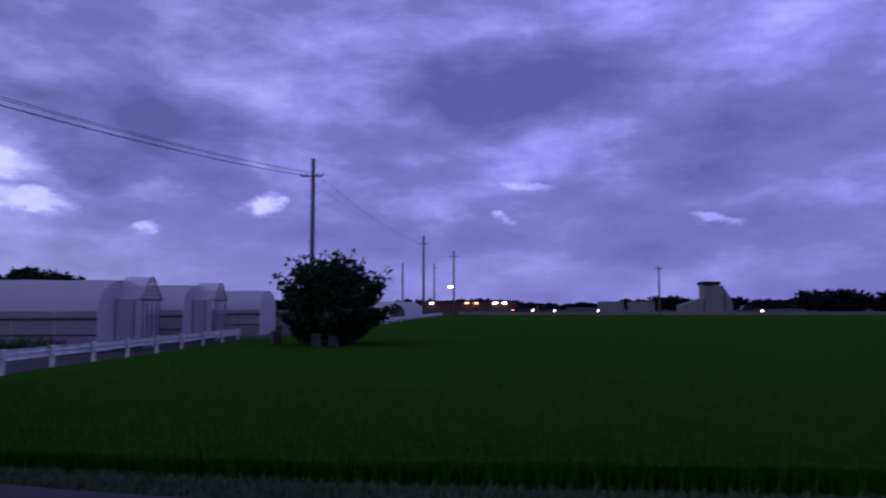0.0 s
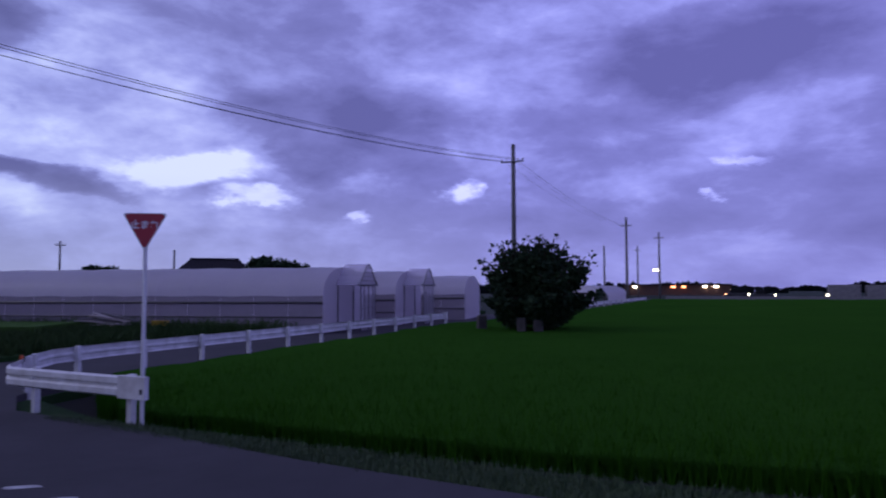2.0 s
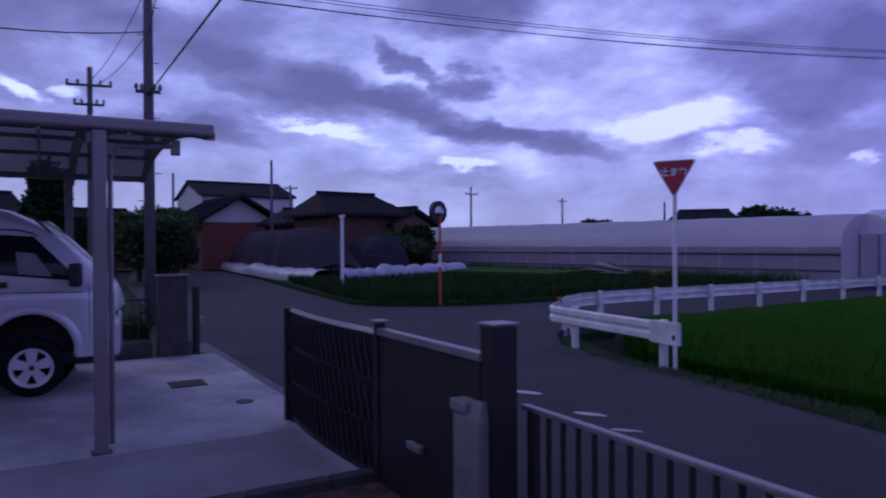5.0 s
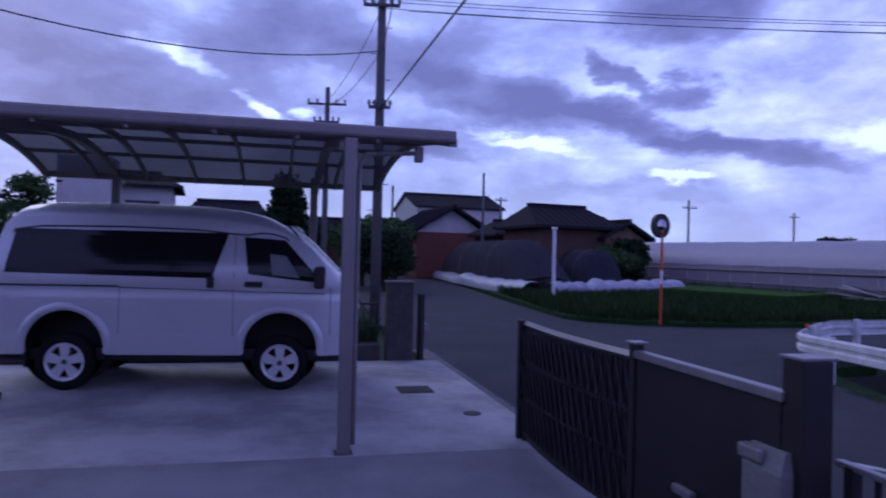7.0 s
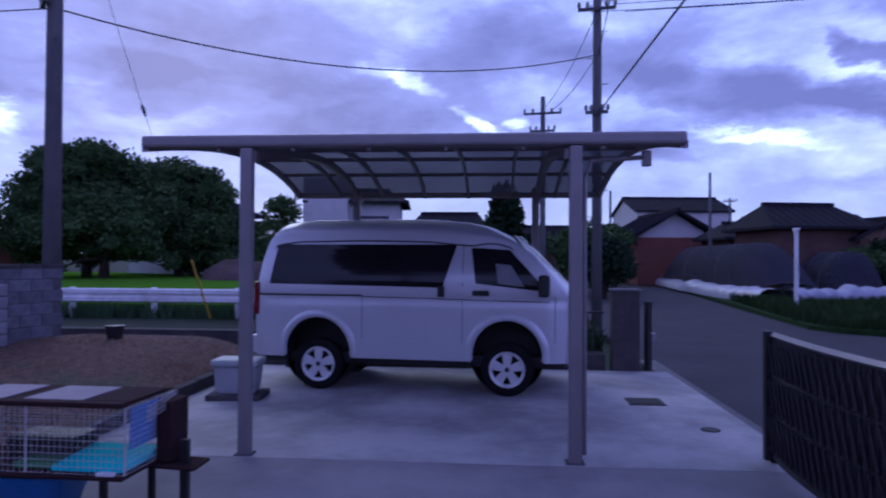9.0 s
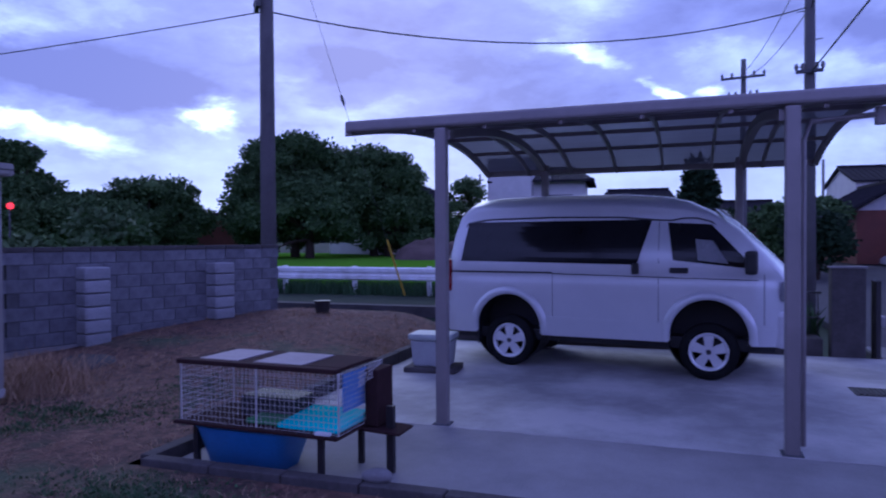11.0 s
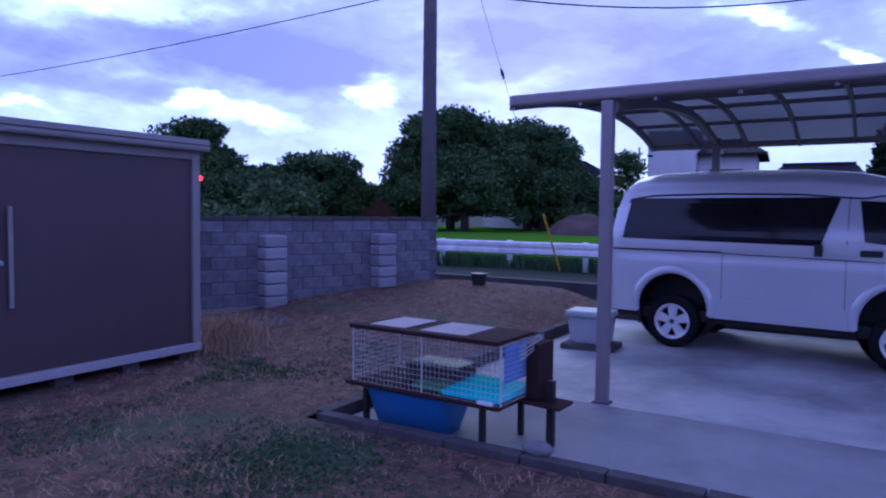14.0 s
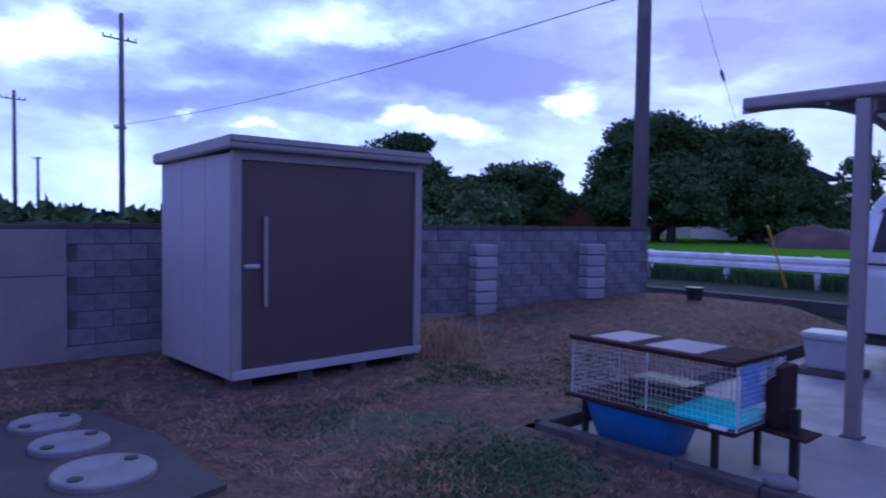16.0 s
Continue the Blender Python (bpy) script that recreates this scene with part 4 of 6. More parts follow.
for side in (1, -1):
    part("side_window", side_panel([(-0.70, 1.43), (1.72, 1.40), (1.90, 1.97), (-0.62, 1.97)], 0.006, side), M_VANGLASS, van, "long dark tinted side window", smooth=False)
    part("front_door_window", side_panel([(2.16, 1.46), (3.10, 1.36), (2.60, 1.90), (2.09, 1.93)], 0.006, side), M_VANGLASS, van, "front door window")
    part("window_blind", side_panel([(2.45, 1.46), (2.80, 1.42), (2.62, 1.70), (2.42, 1.72)], 0.0085, side), M_SEAT, van, "pale seat seen through the door window")
    part("slide_rail", side_panel([(-0.86, 1.27), (0.62, 1.27), (0.62, 1.295), (-0.86, 1.295)], 0.003, side), M_STEEL, van, "dark sliding door rail")
    part("belt_crease", side_panel([(0.62, 1.262), (3.2, 1.22), (3.2, 1.232), (0.62, 1.275)], 0.002, side), M_STEEL, van)
    for u in (0.62, 1.98):
        part("door_seam", side_panel([(u, 0.55), (u + 0.012, 0.55), (u + 0.012, 1.98), (u, 1.98)], 0.002, side), M_SEAM, van)
    part("door_seam", side_panel([(3.18, 0.7), (3.192, 0.7), (3.192, 1.3), (3.18, 1.3)], 0.002, side), M_SEAM, van)
    part("sill", side_panel([(0.54, 0.47), (2.03, 0.47), (2.03, 0.68), (0.54, 0.70)], 0.018, side), M_VANPAINT, van, "painted lower sill")
    part("rear_skirt", side_panel([(-0.90, 0.5), (-0.53, 0.5), (-0.53, 0.70), (-0.90, 0.70)], 0.015, side), M_VANPAINT, van)
    part("front_skirt", side_panel([(3.11, 0.5), (3.4, 0.5), (3.42, 0.66), (3.11, 0.66)], 0.012, side), M_VANPAINT, van)
    part("handle", box(side * 0.93, 1.66, 1.28, side * 0.965, 1.75, 1.42, 0.01), M_BLACK, van, "sliding door handle")
    part("handle", box(side * 0.92, 2.12, 1.30, side * 0.96, 2.34, 1.37, 0.012), M_BLACK, van, "front door handle")
    part("drip_rail", tube([(side * (van_half(u, 2.02) + 0.008), u, van_top(u) - 0.33 if u < 2.0 else van_top(u) - 0.33 + 0.19 * smoothstep(2.0, 2.6, u)) for u in np.linspace(-0.78, 2.75, 24)], 0.012, 6), M_STEEL, van)
    part("mirror", box(side * 0.9, 2.98, 1.30, side * 1.14, 3.12, 1.58, 0.04), M_BLACK, van, "black door mirror")
    part("headlight", box(side * 0.62, 3.36, 0.98, side * 0.86, 3.46, 1.22, 0.03), M_LENS, van)
    part("tail_lamp", box(side * 0.80, -0.945, 1.0, side * 0.895, -0.86, 1.45, 0.015), M_RED, van)
    part("mud_flap", box(side * 0.70, -0.46, 0.28, side * 0.9, -0.44, 0.55), M_BLACK, van)
    for a, c, r in ARCH:
        flare = bmesh.new()
        rows = []
        for k in range(25):
            th = radians(-8 + 196 * k / 24)
            row = []
            for rr, o in ((r - 0.02, -0.01), (r - 0.01, 0.035), (r + 0.05, 0.035), (r + 0.085, 0.004)):
                uu, zz = a + rr * math.cos(th), c + rr * math.sin(th)
                row.append(flare.verts.new((side * (van_half(uu, max(zz, 0.5)) + o), uu, zz)))
            rows.append(row)
        for r0, r1 in zip(rows, rows[1:]):
            for k in range(3):
                flare.faces.new((r0[k], r0[k + 1], r1[k + 1], r1[k]))
        bmesh.ops.recalc_face_normals(flare, faces=flare.faces)
        part("wheel_flare", flare, M_VANPAINT, van, smooth=True)
        well = tube([(side * 0.40, a, c), (side * 0.895, a, c)], r + 0.015, 32, caps=False)
        bmesh.ops.create_circle(well, cap_ends=True, segments=32, radius=r + 0.015, matrix=Matrix.Translation((side * 0.42, a, c)) @ Matrix.Rotation(radians(90), 4, "Y"))
        part("wheel_well", well, M_BLACK, van)
part("windscreen", grid(lambda s, t: (0.74 * (2 * s - 1) * (1 - 0.1 * t), 2.58 + 0.62 * (1 - t) + 0.11 * (1 - (2 * s - 1) ** 2) + 0.008, 2.1 - 0.60 * (1 - t)), [k / 12 for k in range(13)], [k / 8 for k in range(9)]), M_VANGLASS, van)
part("front_bumper", box(-0.84, 3.3, 0.42, 0.84, 3.52, 0.86, 0.06), M_VANPAINT, van)
part("rear_bumper", box(-0.85, -1.0, 0.46, 0.85, -0.86, 0.72, 0.04), M_VANPAINT, van)
part("grille", box(-0.6, 3.42, 0.9, 0.6, 3.49, 1.08, 0.02), M_BLACK, van)
part("underbody", box(-0.78, -0.85, 0.36, 0.78, 3.3, 0.5), M_BLACK, van, "black underbody")


def wheel_at(u, side):
    w = part("wheel", tube([(-0.05 * side, 0, 0), (0.08 * side, 0, 0)], 0.10, 20), M_BLACK, van)
    w.location = (side * 0.80, u, WR)
    tyre = bmesh.new()
    prof = [(-0.10, 0.235), (-0.11, 0.27), (-0.10, 0.325), (-0.07, WR), (0.07, WR), (0.10, 0.325), (0.11, 0.27), (0.10, 0.235)]
    rows = [[tyre.verts.new((x, r * math.cos(a), r * math.sin(a))) for x, r in prof] for a in (2 * math.pi * k / 40 for k in range(40))]
    for k in range(40):
        for j in range(len(prof)):
            tyre.faces.new((rows[k][j], rows[(k + 1) % 40][j], rows[(k + 1) % 40][(j + 1) % len(prof)], rows[k][(j + 1) % len(prof)]))
    bmesh.ops.recalc_face_normals(tyre, faces=tyre.faces)
    part("tyre", tyre, M_RUBBER, w, smooth=True)
    rim = bmesh.new()
    rp = [(0.03, 0.238), (0.095, 0.236), (0.10, 0.225), (0.085, 0.20), (0.03, 0.19)]
    rows = [[rim.verts.new((side * x, r * math.cos(a), r * math.sin(a))) for x, r in rp] for a in (2 * math.pi * k / 40 for k in range(40))]
    for k in range(40):
        for j in range(len(rp) - 1):
            rim.faces.new((rows[k][j], rows[(k + 1) % 40][j], rows[(k + 1) % 40][j + 1], rows[k][j + 1]))
    for k in range(5):
        a = radians(90 + 72 * k)
        d, n = Vector((0, math.cos(a), math.sin(a))), Vector((0, -math.sin(a), math.cos(a)))
        quad = [d * 0.05 + n * 0.044, d * 0.205 + n * 0.066, d * 0.205 - n * 0.066, d * 0.05 - n * 0.044]
        f, b = ([rim.verts.new(q + Vector((side * x, 0, 0))) for q in quad] for x in (0.085, 0.05))
        rim.faces.new(f)
        for j in range(4):
            rim.faces.new((f[j], f[(j + 1) % 4], b[(j + 1) % 4], b[j]))
    tube([(side * 0.04, 0, 0), (side * 0.09, 0, 0)], 0.075, 20, rim)
    bmesh.ops.recalc_face_normals(rim, faces=rim.faces)
    part("rim", rim, M_RIM, w, "bright five-spoke alloy rim")
    part("hub_cap", tube([(side * 0.085, 0, 0), (side * 0.10, 0, 0)], 0.032, 16), M_STEEL, w)


for side in (1, -1):
    for u in (0.0, WB):
        wheel_at(u, side)

# ---- gate and fence along the road ----
gate = thing("sliding_gate", "dark bronze folding lattice gate with a pale cap rail, drawn shut", "gate", pose(0, 0, 0))


def gate_y(x):
    return 1.40 - 0.06 * math.sin((x + 7.6) / 2.2 * math.pi) * (1 if x < -5.4 else 0)


xs = [-7.58 + 2.18 * k / 24 for k in range(25)]
bm = tube([(x, gate_y(x), 1.125) for x in xs], 0.032, 4)
part("cap_rail", bm, M_GATECAP, gate, "pale cap rail")
for k in range(34):
    x = -7.56 + 2.14 * k / 33
    part("upright", box(x - 0.024, gate_y(x) - 0.018, 0.05, x + 0.024, gate_y(x) + 0.018, 1.10), M_GATE, gate)
for row, (z0, z1) in enumerate(((0.12, 0.42), (0.46, 0.74), (0.80, 1.06))):
    for k in range(20):
        x = -7.54 + 2.1 * k / 19
        for s in (1, -1):
            part("lattice_bar", tube([(x, gate_y(x) + 0.03 * s, z0), (x + 0.11 * s, gate_y(x) + 0.03 * s, z1)], 0.013, 6), M_GATE, gate)
for z in (0.08, 0.44, 0.77):
    part("rail", tube([(x, gate_y(x), z) for x in xs], 0.022, 4), M_GATE, gate)
part("end_stile", box(-7.62, 1.33, 0.03, -7.55, 1.41, 1.16, 0.008), M_GATE, gate)
part("caster", tube([(-7.6, 1.40, 0.05), (-7.6, 1.44, 0.05)], 0.05, 14), M_RUBBER, gate, "small black caster")
part("caster", tube([(-5.6, 1.36, 0.05), (-5.6, 1.40, 0.05)], 0.05, 14), M_RUBBER, gate, "small black caster")
leaf = thing("gate_leaf", "dark bronze flat-panel gate leaf with a pale top edge", "gate", pose(0, 0, 0))
part("frame_top", box(-5.40, 1.33, 1.13, -4.02, 1.40, 1.18, 0.008), M_GATECAP, leaf, "pale top edge")
part("panel", box(-5.38, 1.345, 0.06, -4.04, 1.385, 1.13, 0.004), M_GATE, leaf)
part("stile", box(-5.44, 1.33, 0.03, -5.37, 1.40, 1.22, 0.008), M_GATE, leaf)
part("stile_cap", box(-5.46, 1.31, 1.22, -5.34, 1.42, 1.235, 0.004), M_GATECAP, leaf)
part("latch", box(-4.25, 1.27, 0.83, -4.08, 1.335, 0.90, 0.015), M_GATECAP, leaf, "worn metal latch")
part("lower_bolt", box(-4.85, 1.29, 0.45, -4.66, 1.335, 0.50, 0.012), M_GATECAP, leaf, "drop bolt")
gp = thing("gate_post", "square dark bronze gate post", "gate post", pose(-3.97, 1.43, 0.0))
part("shaft", box(-0.075, -0.08, 0, 0.065, 0.08, 1.335, 0.012), M_GATE, gp)
part("cap", box(-0.085, -0.09, 1.335, 0.075, 0.09, 1.35, 0.004), M_GATECAP, gp)
pil = bmesh.new()
box(-0.135, -0.09, 0, 0.135, 0.09, 0.82, 0.012, pil)
bm = pil
top = [(-0.135, -0.09), (0.135, -0.09), (0.135, 0.09), (-0.135, 0.09)]
lo = [bm.verts.new((x, y, 0.81)) for x, y in top]
hi = [bm.verts.new((x * 0.86, y * 0.55, 0.91)) for x, y in top]
for k in range(4):
    bm.faces.new((lo[k], lo[(k + 1) % 4], hi[(k + 1) % 4], hi[k]))
bm.faces.new(hi)
tagged(part("gate_pillar", pil, M_PILLAR), "low rendered concrete pillar with a chamfered top", "pillar").matrix_basis = pose(-4.09, 1.37, 0.0)
fence = thing("road_fence", "dark aluminium bar fence with a pale top rail", "fence", pose(0, 0, 0))
part("footing", box(-3.95, 1.52, -0.3, 12, 1.72, 0.12, 0.01), M_CURB, fence, "low concrete footing")
part("top_rail", box(-3.98, 1.585, 0.845, 12, 1.635, 0.875, 0.008), M_GATECAP, fence)
part("bottom_rail", box(-3.95, 1.595, 0.19, 12, 1.625, 0.23), M_GATE, fence)
me = mesh_of(box(-0.012, -0.009, 0.2, 0.012, 0.009, 0.85), "bar", M_GATE)
for k in range(130):
    part("bar", me, M_GATE, fence).location = (-3.88 + 0.12 * k, 1.61, 0)
for k in range(8):
    part("post", box(-3.92 + 2 * k, 1.58, 0.1, -3.87 + 2 * k, 1.64, 0.86, 0.006), M_GATE, fence)

# the far gate post with its folded gate, low planting bed and fence
bp = thing("far_gate_post", "broad dark rendered gate post", "gate post", pose(-12.75, 1.08, 0))
part("shaft", box(-0.12, -0.24, -0.1, 0.12, 0.2, 1.28, 0.012), M_CURB, bp)
part("cap", box(-0.14, -0.26, 1.28, 0.14, 0.22, 1.31, 0.006), M_PILLAR, bp)
fg = thing("folded_gate", "folded dark lattice gate stacked behind its post", "gate", pose(-12.75, 1.42, 0))
for k in range(9):
    part("leaf_bar", box(-0.16 + 0.035 * k, -0.02 + 0.02 * (k % 2), -0.1, -0.14 + 0.035 * k, 0.03 + 0.02 * (k % 2), 1.1), M_GATE, fg)
part("latch", box(-0.1, 0.03, 0.45, 0.08, 0.12, 0.6, 0.02), M_GATECAP, fg)
bed = tagged(part("planting_bed", box(-14.0, -4.9, -0.3, -12.72, 0.75, 0.24, 0.02), M_CURB), "dark low concrete planting bed behind the driveway", "planting bed", kind="structure")
low = thing("bar_fence", "thin dark bar fence on the planting bed", "fence", pose(0, 0, 0))
part("top_rail", box(-13.12, -1.56, 0.88, -13.08, 0.78, 0.91), M_GATE, low)
part("bottom_rail", box(-13.12, -1.56, 0.50, -13.08, 0.78, 0.52), M_GATE, low)
me = mesh_of(box(-0.007, -0.007, 0.24, 0.007, 0.007, 0.9), "bar", M_GATE)
for k in range(20):
    part("bar", me, M_GATE, low).location = (-13.10, -1.54 + 0.12 * k, 0)
rng = random.Random(8)
blades("bed_plants", [(rng.uniform(-14.0, -13.2), rng.uniform(-3, 0.8), 0.2) for _ in range(700)], M_YARDGRASS, 0.45, 0.04, "low green plants in the bed", "plants", 0.6, 2, rng)

# ---- shed ----
SX1, SY1, SB = -4.10, -7.84, 0.165
SX0, SY0 = SX1 - 2.39, SY1 - 1.74
shed = thing("garden_shed", "pale grey steel garden shed with a brown sliding door", "shed", Matrix.Translation((-4.023, -7.592, 0)) @ Matrix.Rotation(radians(0.85), 4, "Z") @ Matrix.Translation((-SX1, -SY1 - 0.05, 0)))
for k in range(4):
    for y in (SY0 + 0.15, SY1 - 0.12):
        part("foot_block", box(SX0 + 0.05 + k * 0.7, y - 0.1, 0.02, SX0 + 0.24 + k * 0.7, y + 0.1, SB + 0.005, 0.008), M_CURB, shed, "dark concrete foot block")
part("floor_frame", box(SX0, SY0, SB, SX1, SY1, SB + 0.09, 0.01), M_SHEDSIDE, shed)
for k in range(3):
    a, b = SY1 - (SY1 - SY0) * k / 3, SY1 - (SY1 - SY0) * (k + 1) / 3
    for x in (SX0, SX1 - 0.03):
        part("side_panel", box(x, b + 0.004, SB + 0.09, x + 0.03, a - 0.004, 2.36, 0.008), M_SHEDSIDE, shed)
part("back_panel", box(SX0 + 0.03, SY0, SB + 0.09, SX1 - 0.03, SY0 + 0.03, 2.3), M_SHEDSIDE, shed)
for x in (SX0, SX1 - 0.10):
    part("corner_post", box(x, SY1 - 0.03, SB + 0.02, x + 0.10, SY1 + 0.035, 2.40, 0.01), M_SHEDTRIM, shed)
part("door_panel", box(SX0 + 0.10, SY1 - 0.03, SB + 0.09, SX1 - 0.10, SY1 + 0.005, 2.30, 0.005), M_SHEDDOOR, shed, "plain brown sliding door")
part("lintel", box(SX0, SY1 - 0.03, 2.30, SX1, SY1 + 0.03, 2.40, 0.01), M_SHEDTRIM, shed)
part("threshold", box(SX0, SY1 - 0.02, SB + 0.0, SX1, SY1 + 0.05, SB + 0.085, 0.01), M_SHEDSIDE, shed)
part("handle", box(-4.475, SY1 + 0.02, 0.86, -4.435, SY1 + 0.05, 1.76, 0.01), M_SHEDTRIM, shed, "long vertical bar handle")
part("lock", box(-4.40, SY1 + 0.005, 1.24, -4.23, SY1 + 0.03, 1.285, 0.01), M_CHROME, shed, "bright latch plate")
bm = prism([(SY1 + 0.15, 2.40), (SY1 + 0.15, 2.525), (SY0 - 0.09, 2.45), (SY0 - 0.09, 2.33)], "x", SX0 - 0.06, SX1 + 0.07)
bmesh.ops.bevel(bm, geom=bm.edges[:], offset=0.015, segments=2, affect="EDGES")
part("roof", bm, M_SHEDTRIM, shed, "flat greige roof with a folded fascia")
part("fascia_groove", box(SX0 - 0.05, SY1 + 0.148, 2.455, SX1 + 0.06, SY1 + 0.156, 2.465), M_BLACK, shed)

# ---- block wall ----
wall = thing("block_wall", "weathered grey concrete block wall with pilasters", "wall", pose(0, 0, 0), kind="structure")
WALL = [Vector((-12.85, -8.62)), Vector((-8.3, -10.05)), Vector((-3.1, -10.25))]
block = mesh_of(box(-0.195, -0.06, 0, 0.195, 0.06, 0.188, 0.008), "block", M_BLOCK)
pier = mesh_of(box(-0.095, -0.06, 0, 0.095, 0.06, 0.19, 0.02), "pilaster_block", M_PILASTER)
cap = mesh_of(box(-0.195, -0.075, 0, 0.195, 0.075, 0.07, 0.01), "coping", M_CURB)
BASE = 0.22
for a, b in zip(WALL, WALL[1:]):
    d = (b - a).normalized()
    turn = math.degrees(math.atan2(d.y, d.x))
    L = (b - a).length
    n = int(L / 0.4)
    core = part("core", box(0.02, -0.045, -0.3, L - 0.02, 0.045, 1.60), M_MORTAR, wall)
    core.matrix_basis = pose(a.x, a.y, 0, 0, 0, turn)
    for row in range(7):
        for k in range(n + 1):
            s = 0.2 + 0.4 * k + (0.2 if row % 2 else 0)
            me = block
            if s > L - 0.1:
                continue
            p = a + d * s
            part("block", me, M_BLOCK, wall).matrix_basis = pose(p.x, p.y, BASE + 0.198 * row, 0, 0, turn + random.uniform(-0.3, 0.3))
    for k in range(n + 1):
        p = a + d * (0.2 + 0.4 * k)
        part("coping", cap, M_CURB, wall).matrix_basis = pose(p.x, p.y, BASE + 0.198 * 7 - 0.02, 0, 0, turn)
    part("footing", box(0, -0.12, -0.3, L, 0.12, BASE - 0.01, 0.01), M_PILLAR, wall).matrix_basis = pose(a.x, a.y, 0, 0, 0, turn)
d = (WALL[1] - WALL[0]).normalized()
nrm = Vector((-d.y, d.x)) if -d.y * 1 + d.x * 1 > 0 else Vector((d.y, -d.x))
if nrm.y < 0:
    nrm = -nrm
for s in (1.4, 3.62):
    for row in range(6):
        p = WALL[0] + d * s + nrm * 0.17
        part("pilaster_block", pier, M_PILASTER, wall).matrix_basis = pose(p.x, p.y, BASE - 0.05 + 0.198 * row, 0, 0, math.degrees(math.atan2(d.y, d.x))) @ Matrix.Diagonal((2.1, 2.8, 1, 1))
# cement boards along the near end of the wall
boards = thing("board_wall", "pale beige cement board panels along the block wall", "wall", pose(0, 0, 0), kind="structure")
for k in range(4):
    for z0, z1 in ((0.04, 1.05), (1.06, 1.58)):
        part("board", box(-3.18 + 1.25 * k, -10.14, z0, -1.94 + 1.25 * k, -10.10, z1, 0.006), M_BOARD, boards)
part("coping", box(-3.1, -10.3, 1.58, 3.2, -10.1, 1.64, 0.01), M_CURB, boards)

# ---- yard things ----
CAGE = pose(-5.63, -4.78, 0, 0, 0, -2.0)
cage = thing("pet_cage", "white wire pet cage with a board roof on short legs", "cage", CAGE)
CL, CD, CZ0, CZ1 = 1.38, 0.62, 0.37, 0.80
part("tray", box(-CD - 0.02, -0.04, CZ0 - 0.025, 0.05, CL + 0.01, CZ0, 0.006), M_BROWNPL, cage, "dark floor tray")


def wire_panel(f, nu, nv, r=0.0019):
    bm = bmesh.new()
    for k in range(nu + 1):
        tube([f(k / nu, 0), f(k / nu, 1)], r, 4, bm, False)
    for k in range(nv + 1):
        tube([f(0, k / nv), f(1, k / nv)], r, 4, bm, False)
    return bm


tagged(part("front_wire", wire_panel(lambda a, b: (0, CL * a, CZ0 + (CZ1 - CZ0) * b), 34, 10), M_CAGEWIRE, cage), kind="stuff")
tagged(part("back_wire", wire_panel(lambda a, b: (-CD, CL * a, CZ0 + (CZ1 - CZ0) * b), 34, 10), M_CAGEWIRE, cage), kind="stuff")
for y in (0, CL):
    tagged(part("side_wire", wire_panel(lambda a, b, y=y: (-CD * a, y, CZ0 + (CZ1 - CZ0) * b), 18, 12), M_CAGEWIRE, cage), kind="stuff")
for x, y in ((0, 0), (0, CL), (-CD, 0), (-CD, CL), (0, CL * 0.5)):
    part("corner_rod", tube([(x, y, CZ0), (x, y, CZ1)], 0.008, 6), M_CAGEWIRE, cage)
part("roof_board", box(-CD - 0.03, -0.02, CZ1 + 0.004, -0.06, CL * 0.98, CZ1 + 0.018, 0.003), M_BROWNPL, cage, "dark roof sheet")
part("roof_edge", box(-0.07, -0.03, CZ1 + 0.0, 0.02, CL * 0.99, CZ1 + 0.035, 0.008), M_BROWNPL, cage, "dark wooden roof edge")
for a, b, m in ((0.10, 0.45, M_PANELWALL), (0.60, 1.02, M_PANELWALL), (1.06, 1.36, M_BROWNPL)):
    part("roof_mat", box(-CD + 0.06, a, CZ1 + 0.02, -0.09, b, CZ1 + 0.032, 0.004), m, cage)
part("turquoise_tray", prism([(-0.02, CZ0 + 0.01), (-0.02, CZ0 + 0.04), (-0.5, CZ0 + 0.07), (-0.5, CZ0 + 0.01)], "y", 0.86, 1.355), M_TEAL, cage, "turquoise plastic tray")
part("green_mat", box(-0.5, 0.55, CZ0 + 0.005, -0.06, 0.95, CZ0 + 0.04, 0.01), M_GREENPL, cage, "green floor mat")
part("hide_box", box(-0.55, 0.35, CZ0 + 0.005, -0.25, 0.85, CZ0 + 0.16, 0.02), M_BLACK, cage, "dark sleeping box")
part("blue_panel", box(-0.45, CL - 0.03, CZ0 + 0.14, -0.1, CL - 0.015, CZ1 - 0.02, 0.004), M_BLUE, cage, "blue side panel")
part("nest_box", box(-CD - 0.02, CL + 0.004, CZ0 - 0.02, -0.38, CL + 0.11, CZ1 - 0.03, 0.01), M_BROWNPL, cage, "brown nest box")
part("side_rail", wire_panel(lambda a, b: (-CD * a - 0.02, CL + 0.14 - 0.12 * a, CZ1 - 0.08 + 0.09 * b), 16, 3), M_CAGEWIRE, cage)
for x, y in ((-0.06, 1.2), (-CD + 0.05, 1.25), (-CD + 0.05, 0.12), (-0.1, 0.06)):
    part("leg", box(x - 0.02, y - 0.02, 0.0, x + 0.02, y + 0.02, CZ0 - 0.025), M_GATE, cage)
part("latch", box(-0.01, 1.2, CZ0 - 0.005, 0.03, 1.32, CZ0 + 0.02, 0.004), M_WHITE, cage)
tub = thing("blue_tub", "blue plastic tub under the cage", "tub", CAGE @ pose(-0.28, 0.47, 0.0))
bm = bmesh.new()
rings = []
